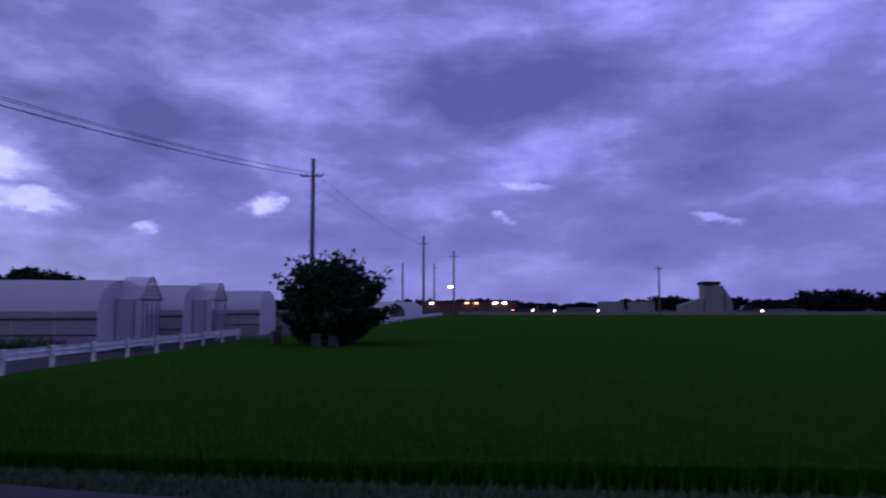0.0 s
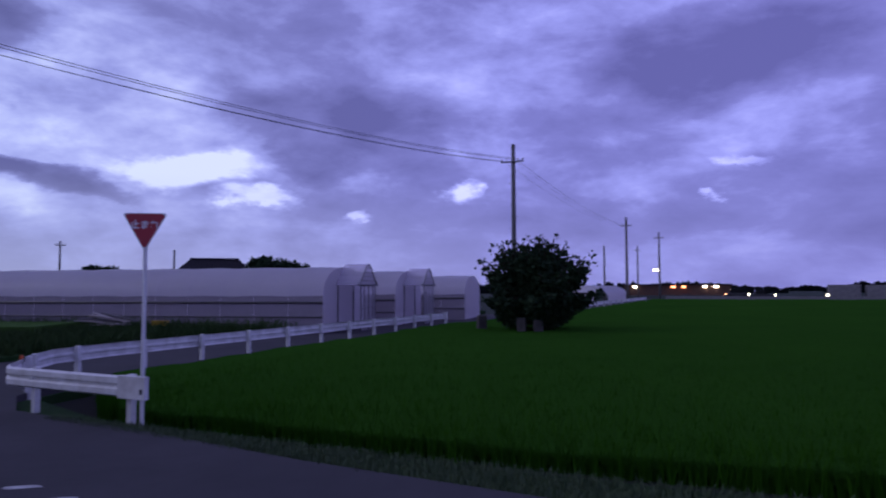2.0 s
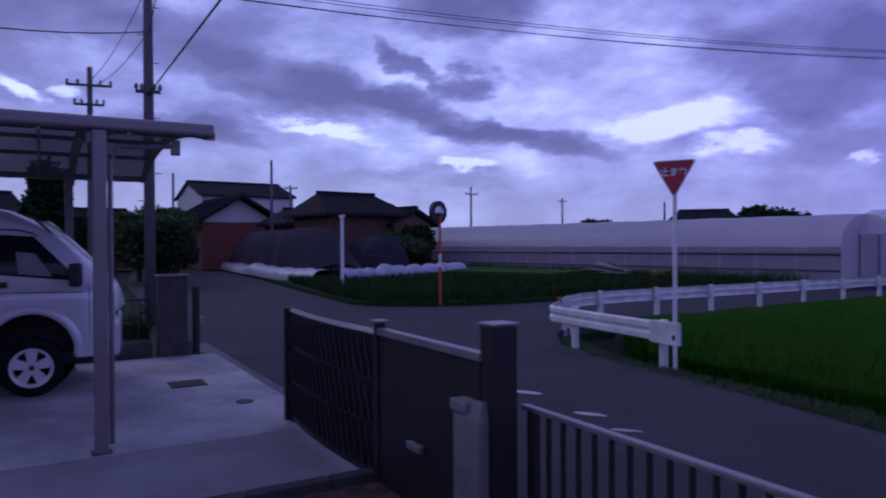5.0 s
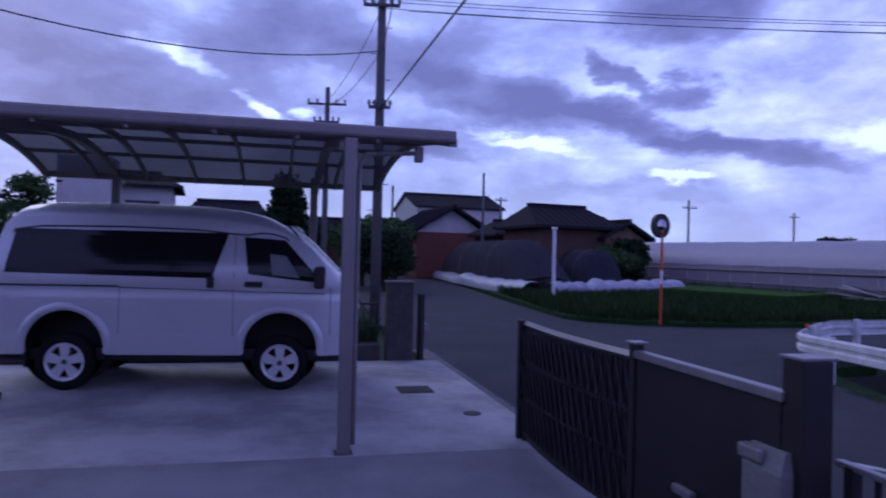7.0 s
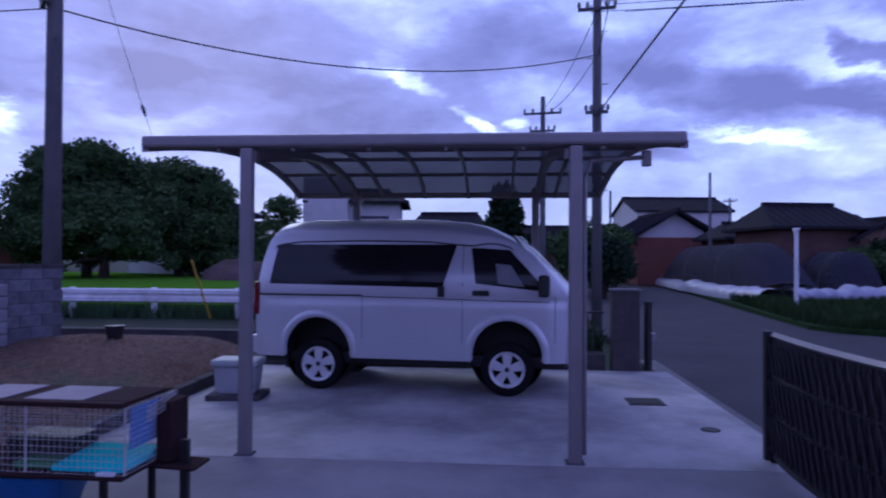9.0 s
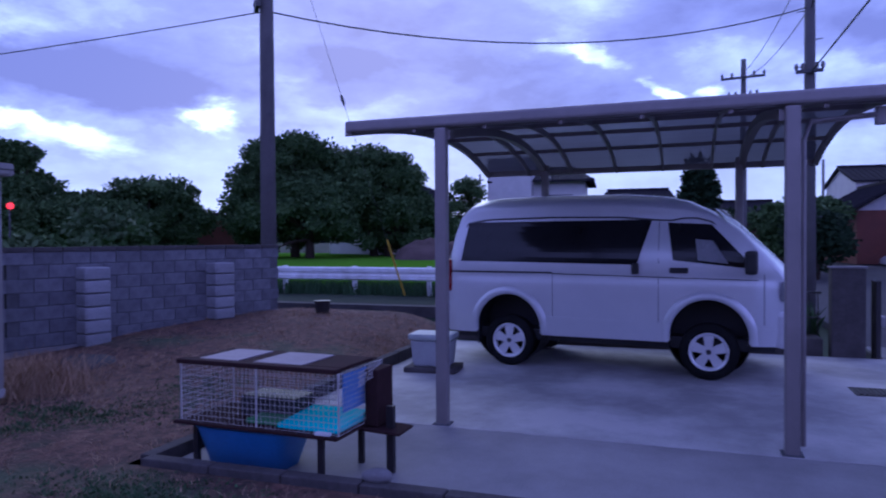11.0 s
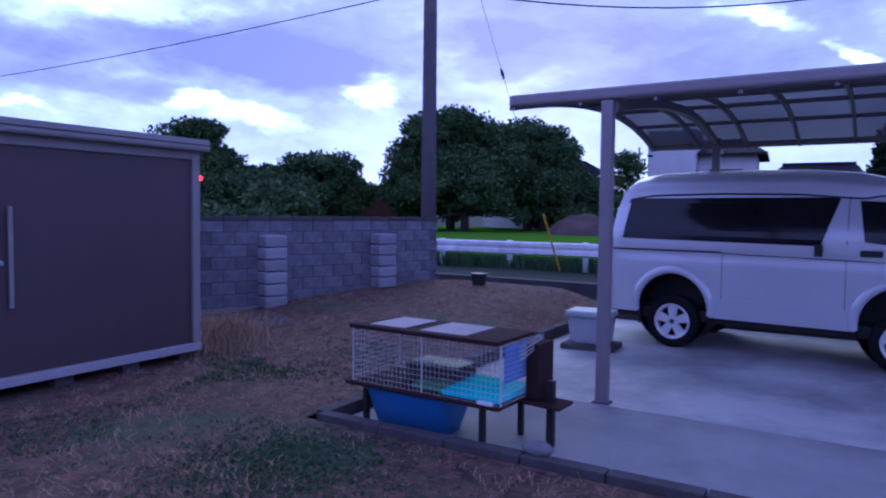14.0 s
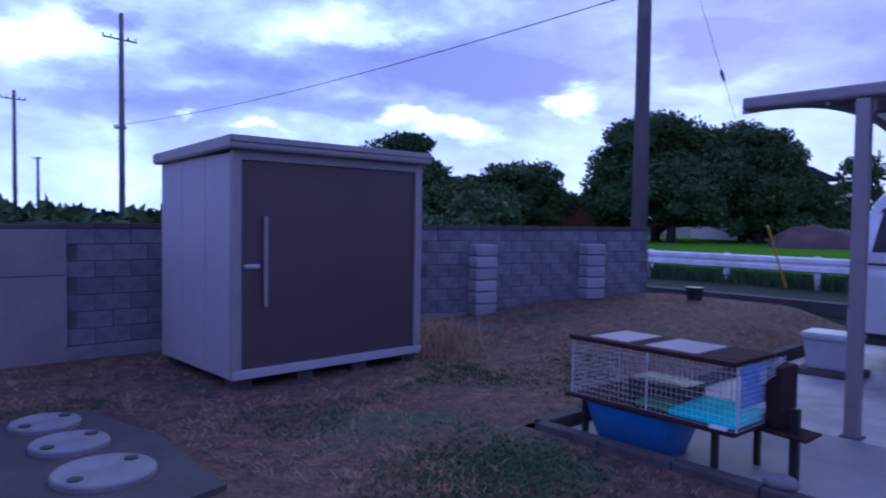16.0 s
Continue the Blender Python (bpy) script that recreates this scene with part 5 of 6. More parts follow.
for z, k in ((0.0, 0.72), (0.0, 0.76), (0.29, 1.0), (0.31, 1.06), (0.32, 1.06), (0.30, 0.97), (0.02, 0.70)):
    rings.append([bm.verts.new((0.25 * k * (abs(math.cos(a)) ** 0.4) * math.copysign(1, math.cos(a)), 0.42 * k * (abs(math.sin(a)) ** 0.4) * math.copysign(1, math.sin(a)), z)) for a in (2 * math.pi * n / 36 for n in range(36))])
for r0, r1 in zip(rings, rings[1:]):
    for n in range(36):
        bm.faces.new((r0[n], r0[(n + 1) % 36], r1[(n + 1) % 36], r1[n]))
bm.faces.new(rings[-1])
part("shell", bm, M_BLUE, tub, smooth=True)
rod = thing("iron_stake", "short dark wooden stake with a loose plank", "stake", pose(-6.02, -3.20, 0))
part("stake", box(-0.028, -0.028, 0, 0.028, 0.028, 0.50, 0.006), M_GATE, rod)
part("plank", box(-0.15, -0.46, 0.315, 0.12, 0.10, 0.335, 0.004, m=Matrix.Rotation(radians(-3), 4, "X")), M_BROWNPL, rod, "sloping dark plank")
bm = bmesh.new()
bmesh.ops.create_icosphere(bm, subdivisions=3, radius=0.085, matrix=Matrix.Diagonal((0.9, 1.35, 0.6, 1)))
for v in bm.verts:
    v.co *= 1 + 0.25 * noise.noise(v.co * 9)
tagged(part("stone", bm, M_PILLAR, smooth=True), "rounded pale stone resting on the curb", "stone").matrix_basis = pose(-5.56, -3.10, 0.14)
binn = thing("storage_box", "grey plastic storage box with a pale lid", "storage box", pose(-9.92, -4.3, 0.0, 0, 0, 4))
bm = bmesh.new()
lo = [(-0.2, -0.27), (0.2, -0.27), (0.2, 0.27), (-0.2, 0.27)]
a = [bm.verts.new((x * 0.86, y * 0.88, 0.07)) for x, y in lo]
b = [bm.verts.new((x, y, 0.42)) for x, y in lo]
for k in range(4):
    bm.faces.new((a[k], a[(k + 1) % 4], b[(k + 1) % 4], b[k]))
bm.faces.new(a[::-1]), bm.faces.new(b)
bmesh.ops.bevel(bm, geom=bm.edges[:], offset=0.02, segments=2, affect="EDGES")
part("body", bm, M_BOXGREY, binn)
part("lid", box(-0.225, -0.295, 0.42, 0.225, 0.295, 0.50, 0.03), M_LIDGREY, binn, "pale green-grey lid")
part("pallet", box(-0.26, -0.34, 0.0, 0.26, 0.34, 0.07, 0.01), M_CURB, binn, "concrete base slab")
pad = sheet("septic_pad", [(-2.95, -5.35), (-1.2, -4.9), (-1.2, -7.7), (-2.75, -7.65), (-2.98, -6.6)], 0.10, M_PAD, "dark cement pad in the yard", "pad")
for x, y, r in ((-2.42, -5.98, 0.31), (-2.40, -6.72, 0.26), (-2.38, -7.36, 0.25)):
    cov = thing("septic_cover", "round pale septic tank cover with two dark grips", "septic cover", pose(x, y, 0.10), "septic tank covers")
    part("cover", tube([(0, 0, -0.02), (0, 0, 0.03), (0, 0, 0.042)], [r, r, r * 0.96], 40), M_MANHOLE, cov)
    for s in (1, -1):
        part("grip", tube([(s * r * 0.62, s * r * 0.3, 0.035), (s * r * 0.62, s * r * 0.3, 0.05)], 0.045, 14), M_BLACK, cov, "dark grip")
rng = random.Random(21)


def yard_h(x, y):
    return 0.05 + (0.34 * smoothstep(-7.0, -12.4, x) * smoothstep(-4.8, -6.2, y) if x < -4.6 else 0.0)


MOSS = [(-4.60, -4.68, 0.30, 0.28), (-7.28, -6.26, 0.45, 0.28), (-4.55, -4.58, 0.30, 0.28), (-4.47, -4.17, 0.30, 0.28)]
spots, green = [], []
for _ in range(40000):
    x, y = rng.uniform(-13, 1.5), rng.uniform(-9.9, -1.5)
    if (x < -5.3 and y > -5.15) or (x < SX1 + 0.05 and x > SX0 - 0.05 and SY0 < y < SY1 + 0.03) or (-3.0 < x < -1.2 and -7.7 < y < -5.2):
        continue
    f = noise.noise((x * 0.7, y * 0.7, 7))
    near = math.exp(-((x + 7.1) ** 2 / 0.35 + (y + 8.0) ** 2 / 0.5))
    if f > 0.28 and x > -8 and rng.random() < 0.9:
        green.append((x, y, yard_h(x, y)))
    elif rng.random() < 0.10 + 1.0 * max(0, f + 0.08) + near:
        spots.append((x, y, yard_h(x, y)))
for _ in range(500):
    x, y = -7.05 + rng.gauss(0, 0.3), -7.95 + rng.gauss(0, 0.3)
    if x < SX0 - 0.05:
        spots.append((x, y, yard_h(x, y)))
for cx_, cy_, sx_, sy_ in MOSS:
    for _ in range(550):
        x, y = rng.gauss(cx_, sx_ * 1.3), rng.gauss(cy_, sy_ * 1.3)
        if not (x < -5.3 and y > -5.15):
            green.append((x, y, yard_h(x, y)))
blades("dry_grass", spots, M_STRAW, 0.06, 0.006, "sparse dry straw-coloured grass on the yard", "dry grass", 1.5, 4, rng)
blades("moss_grass", green, M_YARDGRASS, 0.035, 0.012, "low green grass patches on the yard", "grass", 0.9, 4, rng)
blades("tall_straw", [(-7.0 + rng.gauss(0, 0.28), -7.95 + rng.gauss(0, 0.22), 0.06) for _ in range(420)], M_STRAW, 0.42, 0.012, "clump of tall dry grass beside the shed", "dry grass", 0.7, 2, rng)
bm = bmesh.new()
bmesh.ops.create_icosphere(bm, subdivisions=3, radius=1, matrix=Matrix.Diagonal((0.55, 0.4, 0.10, 1)))
for v in bm.verts:
    v.co.z += 0.05 * noise.noise(v.co * 5)
tagged(part("ash_heap", bm, M_PAD, smooth=True), "low dark heap of burnt straw", "heap").matrix_basis = pose(-8.3, -8.7, 0.1)
bucket = thing("bucket", "dark plastic bucket standing in the dry grass", "bucket", pose(-12.45, -7.4, 0.36))
part("shell", tube([(0, 0, 0), (0, 0, 0.26)], [0.11, 0.15], 18), M_GATE, bucket)
part("rim", tube([(0, 0, 0.25), (0, 0, 0.275)], 0.16, 18), M_GATE, bucket)

# ---- utility poles ----


def pole(label, x, y, z0, top, r, arms=(), steps=True, turn=0.0, name="utility_pole"):
    t = thing(name, label, "utility pole", pose(x, y, z0, 0, 0, turn), "utility poles")
    h = top - z0
    part("shaft", tube([(0, 0, 0), (0, 0, h * 0.5), (0, 0, h)], [r, r * 0.86, r * 0.7], 14), M_POLE, t, smooth=True)
    for z, w in arms:
        part("crossarm", box(-w, -0.22, z - z0 - 0.04, w, -0.14, z - z0 + 0.04), M_STEEL, t)
        for s in (-0.95, -0.5, 0.5, 0.95):
            part("insulator", tube([(s * w, -0.18, z - z0 + 0.04), (s * w, -0.18, z - z0 + 0.12), (s * w, -0.18, z - z0 + 0.2)], [0.03, 0.055, 0.03], 8), M_PILLAR, t)
    if steps:
        for k in range(int(h / 0.9)):
            s = 1 if k % 2 else -1
            part("step_bolt", tube([(s * r * 0.7, 0, 1.8 + 0.45 * k * 2 * 0.8), (s * (r + 0.13), 0, 1.8 + 0.45 * k * 2 * 0.8)], 0.012, 5), M_STEEL, t)
    return t


pole("tall grey concrete utility pole beside the round tree", -12.0, 42.0, -0.4, 11.1, 0.17, ((9.95, 0.75),), True, -5)
pole("far concrete utility pole along the paddy road", -11.65, 98.0, -0.4, 11.7, 0.2, ((10.5, 0.8),), False, -5)
lampp = pole("far utility pole carrying a lit street lamp", -9.2, 123.0, -0.4, 11.4, 0.2, ((10.4, 0.8),), False, -5)
part("lamp_head", box(-1.0, -0.3, 5.2, -0.2, 0.1, 5.5, 0.05), M_LAMPW, lampp, "glowing street lamp")
pole("far thin utility pole", -19.2, 128.0, -0.4, 9.6, 0.2, (), False)
pole("far thin utility pole", -16.4, 158.0, -0.4, 11.2, 0.2, ((10.2, 0.8),), False)
pole("far thin utility pole", 23.2, 107.0, -0.4, 7.7, 0.16, ((7.2, 0.6),), False)
pole("far thin utility pole", 25.6, 118.0, -0.4, 6.2, 0.13, (), False)
pole("dark concrete utility pole at the village road", -20.3, 1.68, -0.3, 11.0, 0.15, ((8.55, 0.5), (5.75, 0.3)), True, 80)
pole("brown-grey concrete utility pole behind the block wall", -12.95, -8.86, 0.2, 10.5, 0.158, ((6.25, 0.25),), True, 40)
pole("thin utility pole with crossarms behind the carport", -29.2, 0.8, -0.3, 8.3, 0.13, ((7.6, 0.75), (6.9, 0.5)), False, 80)
pole("slim utility pole by the village houses", -49.2, 13.3, -0.3, 7.7, 0.12, (), False)
pole("slim utility pole by the village houses", -60.5, 8.5, -0.3, 7.6, 0.13, (), False)
pole("slim utility pole by the village houses", -58.4, 17.6, -0.3, 6.8, 0.12, ((6.5, 0.5),), False, 80)
pole("slim utility pole by the village houses", -54.0, 33.0, -0.3, 6.9, 0.12, ((6.2, 0.6),), False, 80)
pole("slim far utility pole beyond the greenhouse", -45.0, 48.0, -0.3, 5.4, 0.12, (), False)
pole("slim far utility pole beyond the greenhouse", -70.0, 57.0, -0.3, 7.5, 0.14, ((7.0, 0.5),), False, 60)
pole("thin far utility pole behind the trees", -72.0, -22.0, 0.2, 8.6, 0.14, ((7.9, 0.5),), False, 80)
pole("tall concrete utility pole with crossarm beyond the wall", -12.75, -39.6, 0.2, 12.2, 0.17, ((10.9, 0.9), (6.3, 0.3)), True, 10)
pole("far utility pole in the southern plain", -11.6, -60.4, 0.2, 10.8, 0.17, ((10.2, 0.85),), True, 10)
pole("far utility pole in the southern plain", -19.0, -89.5, 0.2, 8.2, 0.2, ((8.0, 0.5),), False, 10)
for o, z in ((-0.7, 0.0), (-0.25, 0.25), (0.3, 0.1), (0.7, -0.15)):
    wire((-12.0 + o * 0.8, 42.0, 10.0 + z), (-20.3 + o * 0.3, 1.95 + o * 0.6, 8.6 + z), 0.75, 0.011)
    wire((-12.0 + o * 0.8, 42.0, 10.0 + z), (-11.65 + o * 0.8, 98.0, 10.55), 0.8, 0.005)
wire((-20.3, 1.68, 7.35), (-12.95, -8.86, 6.2), 0.75, 0.016, "twisted black service cable between two poles")
wire((-20.3, 1.68, 7.35), (-29.2, 0.8, 7.6), 0.3, 0.012)
wire((-20.3, 1.68, 8.55), (-29.2, 0.8, 7.8), 0.3, 0.012)
wire((-12.95, -8.86, 6.2), (-12.75, -39.6, 6.5), 0.35, 0.012, "black service cable running south from the pole")
wire((-20.2, 1.7, 5.75), (-10.0, 1.36, 5.1), -0.0, 0.018, "straight service cable from the pole over the drive")
wire((-20.2, 1.7, 7.3), (-12.0, 1.45, 9.5), 0.0, 0.014, "straight service cable from the pole over the drive")
guy = thing("guy_wire", "steel guy wire with a yellow guard, staying the pole", "guy wire", pose(0, 0, 0))
ga, gb = Vector((-12.95, -8.86, 9.2)), Vector((-17.2, -7.75, 0.3))
part("strand", tube([ga, gb], 0.005, 5), M_WIRE, guy)
part("insulator", tube([ga.lerp(gb, 0.48), ga.lerp(gb, 0.49), ga.lerp(gb, 0.505)], [0.02, 0.038, 0.02], 8), M_STEEL, guy)
part("guard", tube([ga.lerp(gb, 0.84), ga.lerp(gb, 0.995)], 0.024, 8), M_YELLOW, guy, "yellow plastic guard")

# ---- greenhouses ----


GH_TURN = 9.5


def greenhouse(x0, x1, yc, w, ridge, eave, label):
    t = thing("greenhouse", label, "greenhouse", pose(x1, yc, -0.2, 0, 0, GH_TURN), "greenhouses")
    x0, x1, yc = x0 - x1, 0.0, 0.0

    def sec(a):
        """Across the tunnel, from 0 to 1: upright walls and a rounded roof."""
        if a < 0.22:
            return -w / 2, eave * a / 0.22
        if a > 0.78:
            return w / 2, eave * (1 - a) / 0.22
        th = math.pi * (a - 0.22) / 0.56
        return -w / 2 * math.cos(th), eave + (ridge - eave) * math.sin(th) ** 0.85

    cuts = [0, 0.07, 0.14, 0.22] + [0.22 + 0.56 * k / 14 for k in range(1, 15)] + [0.86, 0.93, 1.0]
    us = [x0 + (x1 - x0) * k / 40 for k in range(41)]
    skin = lambda x, a: (x, yc + sec(a)[0] * (1 + 0.004 * math.sin(x * 3)), sec(a)[1] + 0.02 * math.sin(x * 2.1 + a * 9))
    part("film", grid(skin, us, cuts[3:-3]), M_VINYL, t, "milky vinyl film", smooth=True)
    for side in (cuts[:4], cuts[-4:]):
        part("side_curtain", grid(skin, us, side), M_CURTAIN, t, "thin darker see-through side curtain", smooth=True)
    for x in (x0, x1):
        end = bmesh.new()
        end.faces.new([end.verts.new((x, yc + sec(a)[0], sec(a)[1])) for a in cuts])
        part("end_film", end, M_VINYL, t)
    for k in range(0, 41, 2):
        part("hoop", tube([(us[k], yc + sec(a)[0] * 1.004, sec(a)[1] + 0.004) for a in cuts], 0.007, 5), M_VINYL, t)
    for z in (0.75, 1.45):
        part("side_rail", tube([(x0, yc - w / 2 - 0.03, z), (x1, yc - w / 2 - 0.03, z)], 0.065 if z > 1 else 0.04, 5), M_PIPE, t, "dark side rail")
    return t


def porch(x, yc, w, ridge, eave):
    """The pipe-framed gable end with a little pointed film roof."""
    t = thing("greenhouse_porch", "pipe-framed pointed film porch at the greenhouse end", "porch", pose(x, yc, -0.2, 0, 0, GH_TURN), "greenhouse porches")
    d = 1.2
    for s in (-1, 1):
        for o in (0, d):
            part("upright", tube([(o, s * w / 2, 0), (o, s * w / 2, eave)], 0.03, 6), M_PIPE, t)
    part("tie", tube([(d, -w / 2 - 0.35, eave), (d, w / 2 + 0.35, eave)], 0.06, 6), M_PIPE, t)
    prof = [(-w / 2 - 0.3, eave), (-w / 2 * 0.75, eave + (ridge - eave) * 0.42), (-w * 0.18, eave + (ridge - eave) * 0.86), (0, ridge), (w * 0.18, eave + (ridge - eave) * 0.86), (w / 2 * 0.75, eave + (ridge - eave) * 0.42), (w / 2 + 0.3, eave)]
    bm = bmesh.new()
    bm.faces.new([bm.verts.new((d, a, b)) for a, b in prof])
    part("gable_film", bm, M_VINYL2, t)
    part("roof_film", grid(lambda o, k: (o, *prof[int(k)]), [0, d], list(range(7))), M_VINYL2, t)
    bm = bmesh.new()
    bm.faces.new([bm.verts.new(p) for p in ((d, -w / 2, 0), (d, w / 2, 0), (d, w / 2, eave), (d, -w / 2, eave))])
    part("door_film", bm, M_VINYL2, t)
    part("gable_arch", tube([(d + 0.02, a, b) for a, b in prof], 0.03, 5), M_PIPE, t)
    for k in (1, 2, 3, 4):
        z = eave + (ridge - eave) * k / 5
        h = w / 2 * (1 - k / 5.5)
        part("gable_bar", tube([(d + 0.02, -h, z), (d + 0.02, h, z)], 0.018, 5), M_PIPE, t)
    for s in (-0.3, 0.0, 0.3):
        part("door_bar", tube([(d + 0.02, s * w, 0), (d + 0.02, s * w, eave)], 0.02, 5), M_PIPE, t)
    part("door_bar", tube([(d + 0.02, -w / 2, eave * 0.5), (d + 0.02, w / 2, eave * 0.5)], 0.02, 5), M_PIPE, t)


greenhouse(-53.5, -17.9, 30.9, 6.0, 3.2, 1.75, "long low milky vinyl tunnel greenhouse")
greenhouse(-53.5, -17.6, 38.2, 6.0, 3.15, 1.75, "long low milky vinyl tunnel greenhouse behind the first")
greenhouse(-50, -16.4, 46.6, 6.2, 3.0, 1.7, "long low milky vinyl tunnel greenhouse further back")
porch(-17.85, 30.9, 2.3, 3.35, 2.28)
porch(-17.55, 38.2, 2.5, 3.3, 2.3)
rng = random.Random(31)
blades("greenhouse_weeds", [(-18.5 - 33 * u, 27.2 - 5.5 * u + rng.uniform(-0.5, 0.4), -0.15) for u in (rng.random() for _ in range(900))], M_LEAF_B, 0.7, 0.05, "dark weeds along the greenhouse wall", "weeds", 0.5, 3, rng)
heap = thing("plank_heap", "heap of broken boards and pipes in the grass", "heap", pose(-27.4, 25.0, -0.1))
for k in range(14):
    a = rng.uniform(-35, 35)
    part("board", box(-1.1, -0.08, 0, 1.1, 0.08, 0.05, m=pose(rng.uniform(-0.7, 0.7), rng.uniform(-0.6, 0.6), 0.05 + 0.05 * k, rng.uniform(-8, 8), rng.uniform(-14, 14), a)), M_PANELWALL if k % 3 else M_PIPE, heap)
crate = thing("yellow_crate", "pale yellow plastic crate in the grass", "crate", pose(-25.3, 25.9, -0.12, 0, 0, 20))
part("body", box(-0.32, -0.25, 0, 0.32, 0.25, 0.5, 0.03), M_YELLOW, crate)
part("rim", box(-0.35, -0.28, 0.44, 0.35, 0.28, 0.5, 0.015), M_YELLOW, crate)

# plastic-covered rows and shade nets by the village


def film_row(label, line, w, h):
    P = [Vector((x, y, -0.12)) for x, y in line]
    n = 40

    def f(i, a):
        s = i / n * (len(P) - 1)
        k = min(int(s), len(P) - 2)
        p, d = P[k].lerp(P[k + 1], s - k), (P[k + 1] - P[k]).normalized()
        q = p + Vector((-d.y, d.x, 0)) * (-w / 2 * math.cos(a * math.pi)) * (1 + 0.15 * noise.noise((i * 0.5, 0, w)))
        hh = h * (0.8 + 0.35 * noise.noise((i * 0.35, 3, w)))
        return (q.x, q.y, q.z + hh * math.sin(a * math.pi) ** 0.7 + 0.05 * noise.noise((i * 1.3, a * 4, 1)))

    tagged(part("crop_tunnel", grid(f, list(range(n + 1)), [k / 10 for k in range(11)]), M_MULCH, smooth=True), label, "covered row", "covered rows")


film_row("low crop row under wrinkled silver film", [(-64, 12.6), (-47, 11.2), (-37, 10.8), (-33.2, 11.2)], 1.3, 0.75)
film_row("low crop row under wrinkled silver film", [(-32.6, 11.8), (-33.2, 14), (-34.3, 17), (-35.6, 20.5)], 1.3, 0.9)
film_row("low crop row under wrinkled silver film", [(-44.5, 15.4), (-40, 15.0), (-36.2, 14.6)], 1.0, 0.6)


def net_tunnel(x0, x1, y, w, h, label):
    t = thing("net_tunnel", label, "net tunnel", pose(0, 0, -0.15), "net tunnels")
    us = [x0 + (x1 - x0) * k / 12 for k in range(13)]
    part("net", grid(lambda x, a: (x, y - w / 2 * math.cos(a * math.pi), h * math.sin(a * math.pi) ** 0.6 * min(1, 0.3 + 0.9 * (1 - abs(2 * (x - x0) / (x1 - x0) - 1) ** 4))), us, [k / 12 for k in range(13)]), M_NET, t, "dark shade net", smooth=True)
    for x in us[::4]:
        part("hoop", tube([(x, y - w / 2 * math.cos(a * math.pi / 12), h * math.sin(a * math.pi / 12) ** 0.6 * min(1, 0.3 + 0.9 * (1 - abs(2 * (x - x0) / (x1 - x0) - 1) ** 4))) for a in range(13)], 0.02, 5), M_PIPE, t)


net_tunnel(-55.5, -36.0, 13.1, 3.2, 2.9, "dark shade-net tunnel over a vegetable bed")
net_tunnel(-41, -36.5, 16.6, 2.6, 2.4, "dark shade-net tunnel over a vegetable bed")

# ---- houses ----


def house(label, x, y, turn, w, d, wall_h, roof_h, wall_m, roof_m, hip=0.0, eave=0.6, gable_m=None, windows=(), z0=-0.2):
    """A house: w along its ridge (local x), d deep, gabled or hipped roof, windows as (face, offset, sill, width, height)."""
    t = thing("house", label, "house", pose(x, y, z0, 0, 0, turn), "houses")
    part("wall", box(-w / 2, -d / 2, 0, w / 2, d / 2, wall_h), wall_m, t)
    if not hip:
        for s in (-1, 1):
            g = bmesh.new()
            prism([(-d / 2, wall_h), (d / 2, wall_h), (0, wall_h + roof_h * 0.95)], "x", s * (w / 2 - 0.1), s * w / 2, g)
            part("gable", g, gable_m or wall_m, t)
    W, D, R = w / 2 + eave, d / 2 + eave, w / 2 + eave - hip
    lo, hi = wall_h - 0.25 * eave, wall_h + roof_h
    bm = bmesh.new()
    for dz in (0.0, 0.18):
        v = [bm.verts.new(p) for p in ((-W, -D, lo + dz), (W, -D, lo + dz), (W, D, lo + dz), (-W, D, lo + dz), (-R, 0, hi + dz), (R, 0, hi + dz))]
        for f in ((0, 1, 5, 4), (2, 3, 4, 5)) + (((1, 2, 5), (3, 0, 4)) if hip else ()):
            bm.faces.new([v[k] for k in f])
        if dz == 0.0:
            v0 = v
    for k in ((0, 1), (2, 3), (1, 2), (3, 0)) if hip else ((0, 1), (2, 3)):
        bm.faces.new([v0[k[0]], v0[k[1]], v[k[1]], v[k[0]]])
    if not hip:
        for q in ((1, 5), (5, 2), (3, 4), (4, 0)):
            bm.faces.new([v0[q[0]], v0[q[1]], v[q[1]], v[q[0]]])
    bmesh.ops.recalc_face_normals(bm, faces=bm.faces)
    roof = part("roof", bm, roof_m, t, "dark tiled roof")
    part("ridge", box(-R, -0.16, hi + 0.1, R, 0.16, hi + 0.36, 0.04), roof_m, roof)
    n = int(2 * W / 0.5)
    for s in (-1, 1):
        for k in range(0, n + 1):
            xx = -W + 0.02 + (2 * W - 0.04) * k / n
            top = 1.0 if not hip or abs(xx) < R else max(0.02, (W - abs(xx)) / max(hip, 0.01))
            part("tile_rib", tube([(xx, s * D, lo + 0.19), (xx, s * D * (1 - top), lo + 0.19 + (hi - lo) * top)], 0.05, 4), roof_m, roof)
    for face, o, sill, ww, hh in windows:
        m = {"s": pose(o, -d / 2, sill), "n": pose(o, d / 2, sill, 0, 0, 180), "e": pose(w / 2, o, sill, 0, 0, 90), "w": pose(-w / 2, o, sill, 0, 0, -90)}[face]
        win = part("window", box(-ww / 2 - 0.06, -0.05, -0.06, ww / 2 + 0.06, 0.05, hh + 0.06), M_STEEL, t)
        win.matrix_basis = m
        for s in (-1, 1):
            part("pane", box(s * ww / 4 - ww / 4 + 0.02, -0.06, 0, s * ww / 4 + ww / 4 - 0.02, -0.052, hh), M_WINDOW, win)
    return t


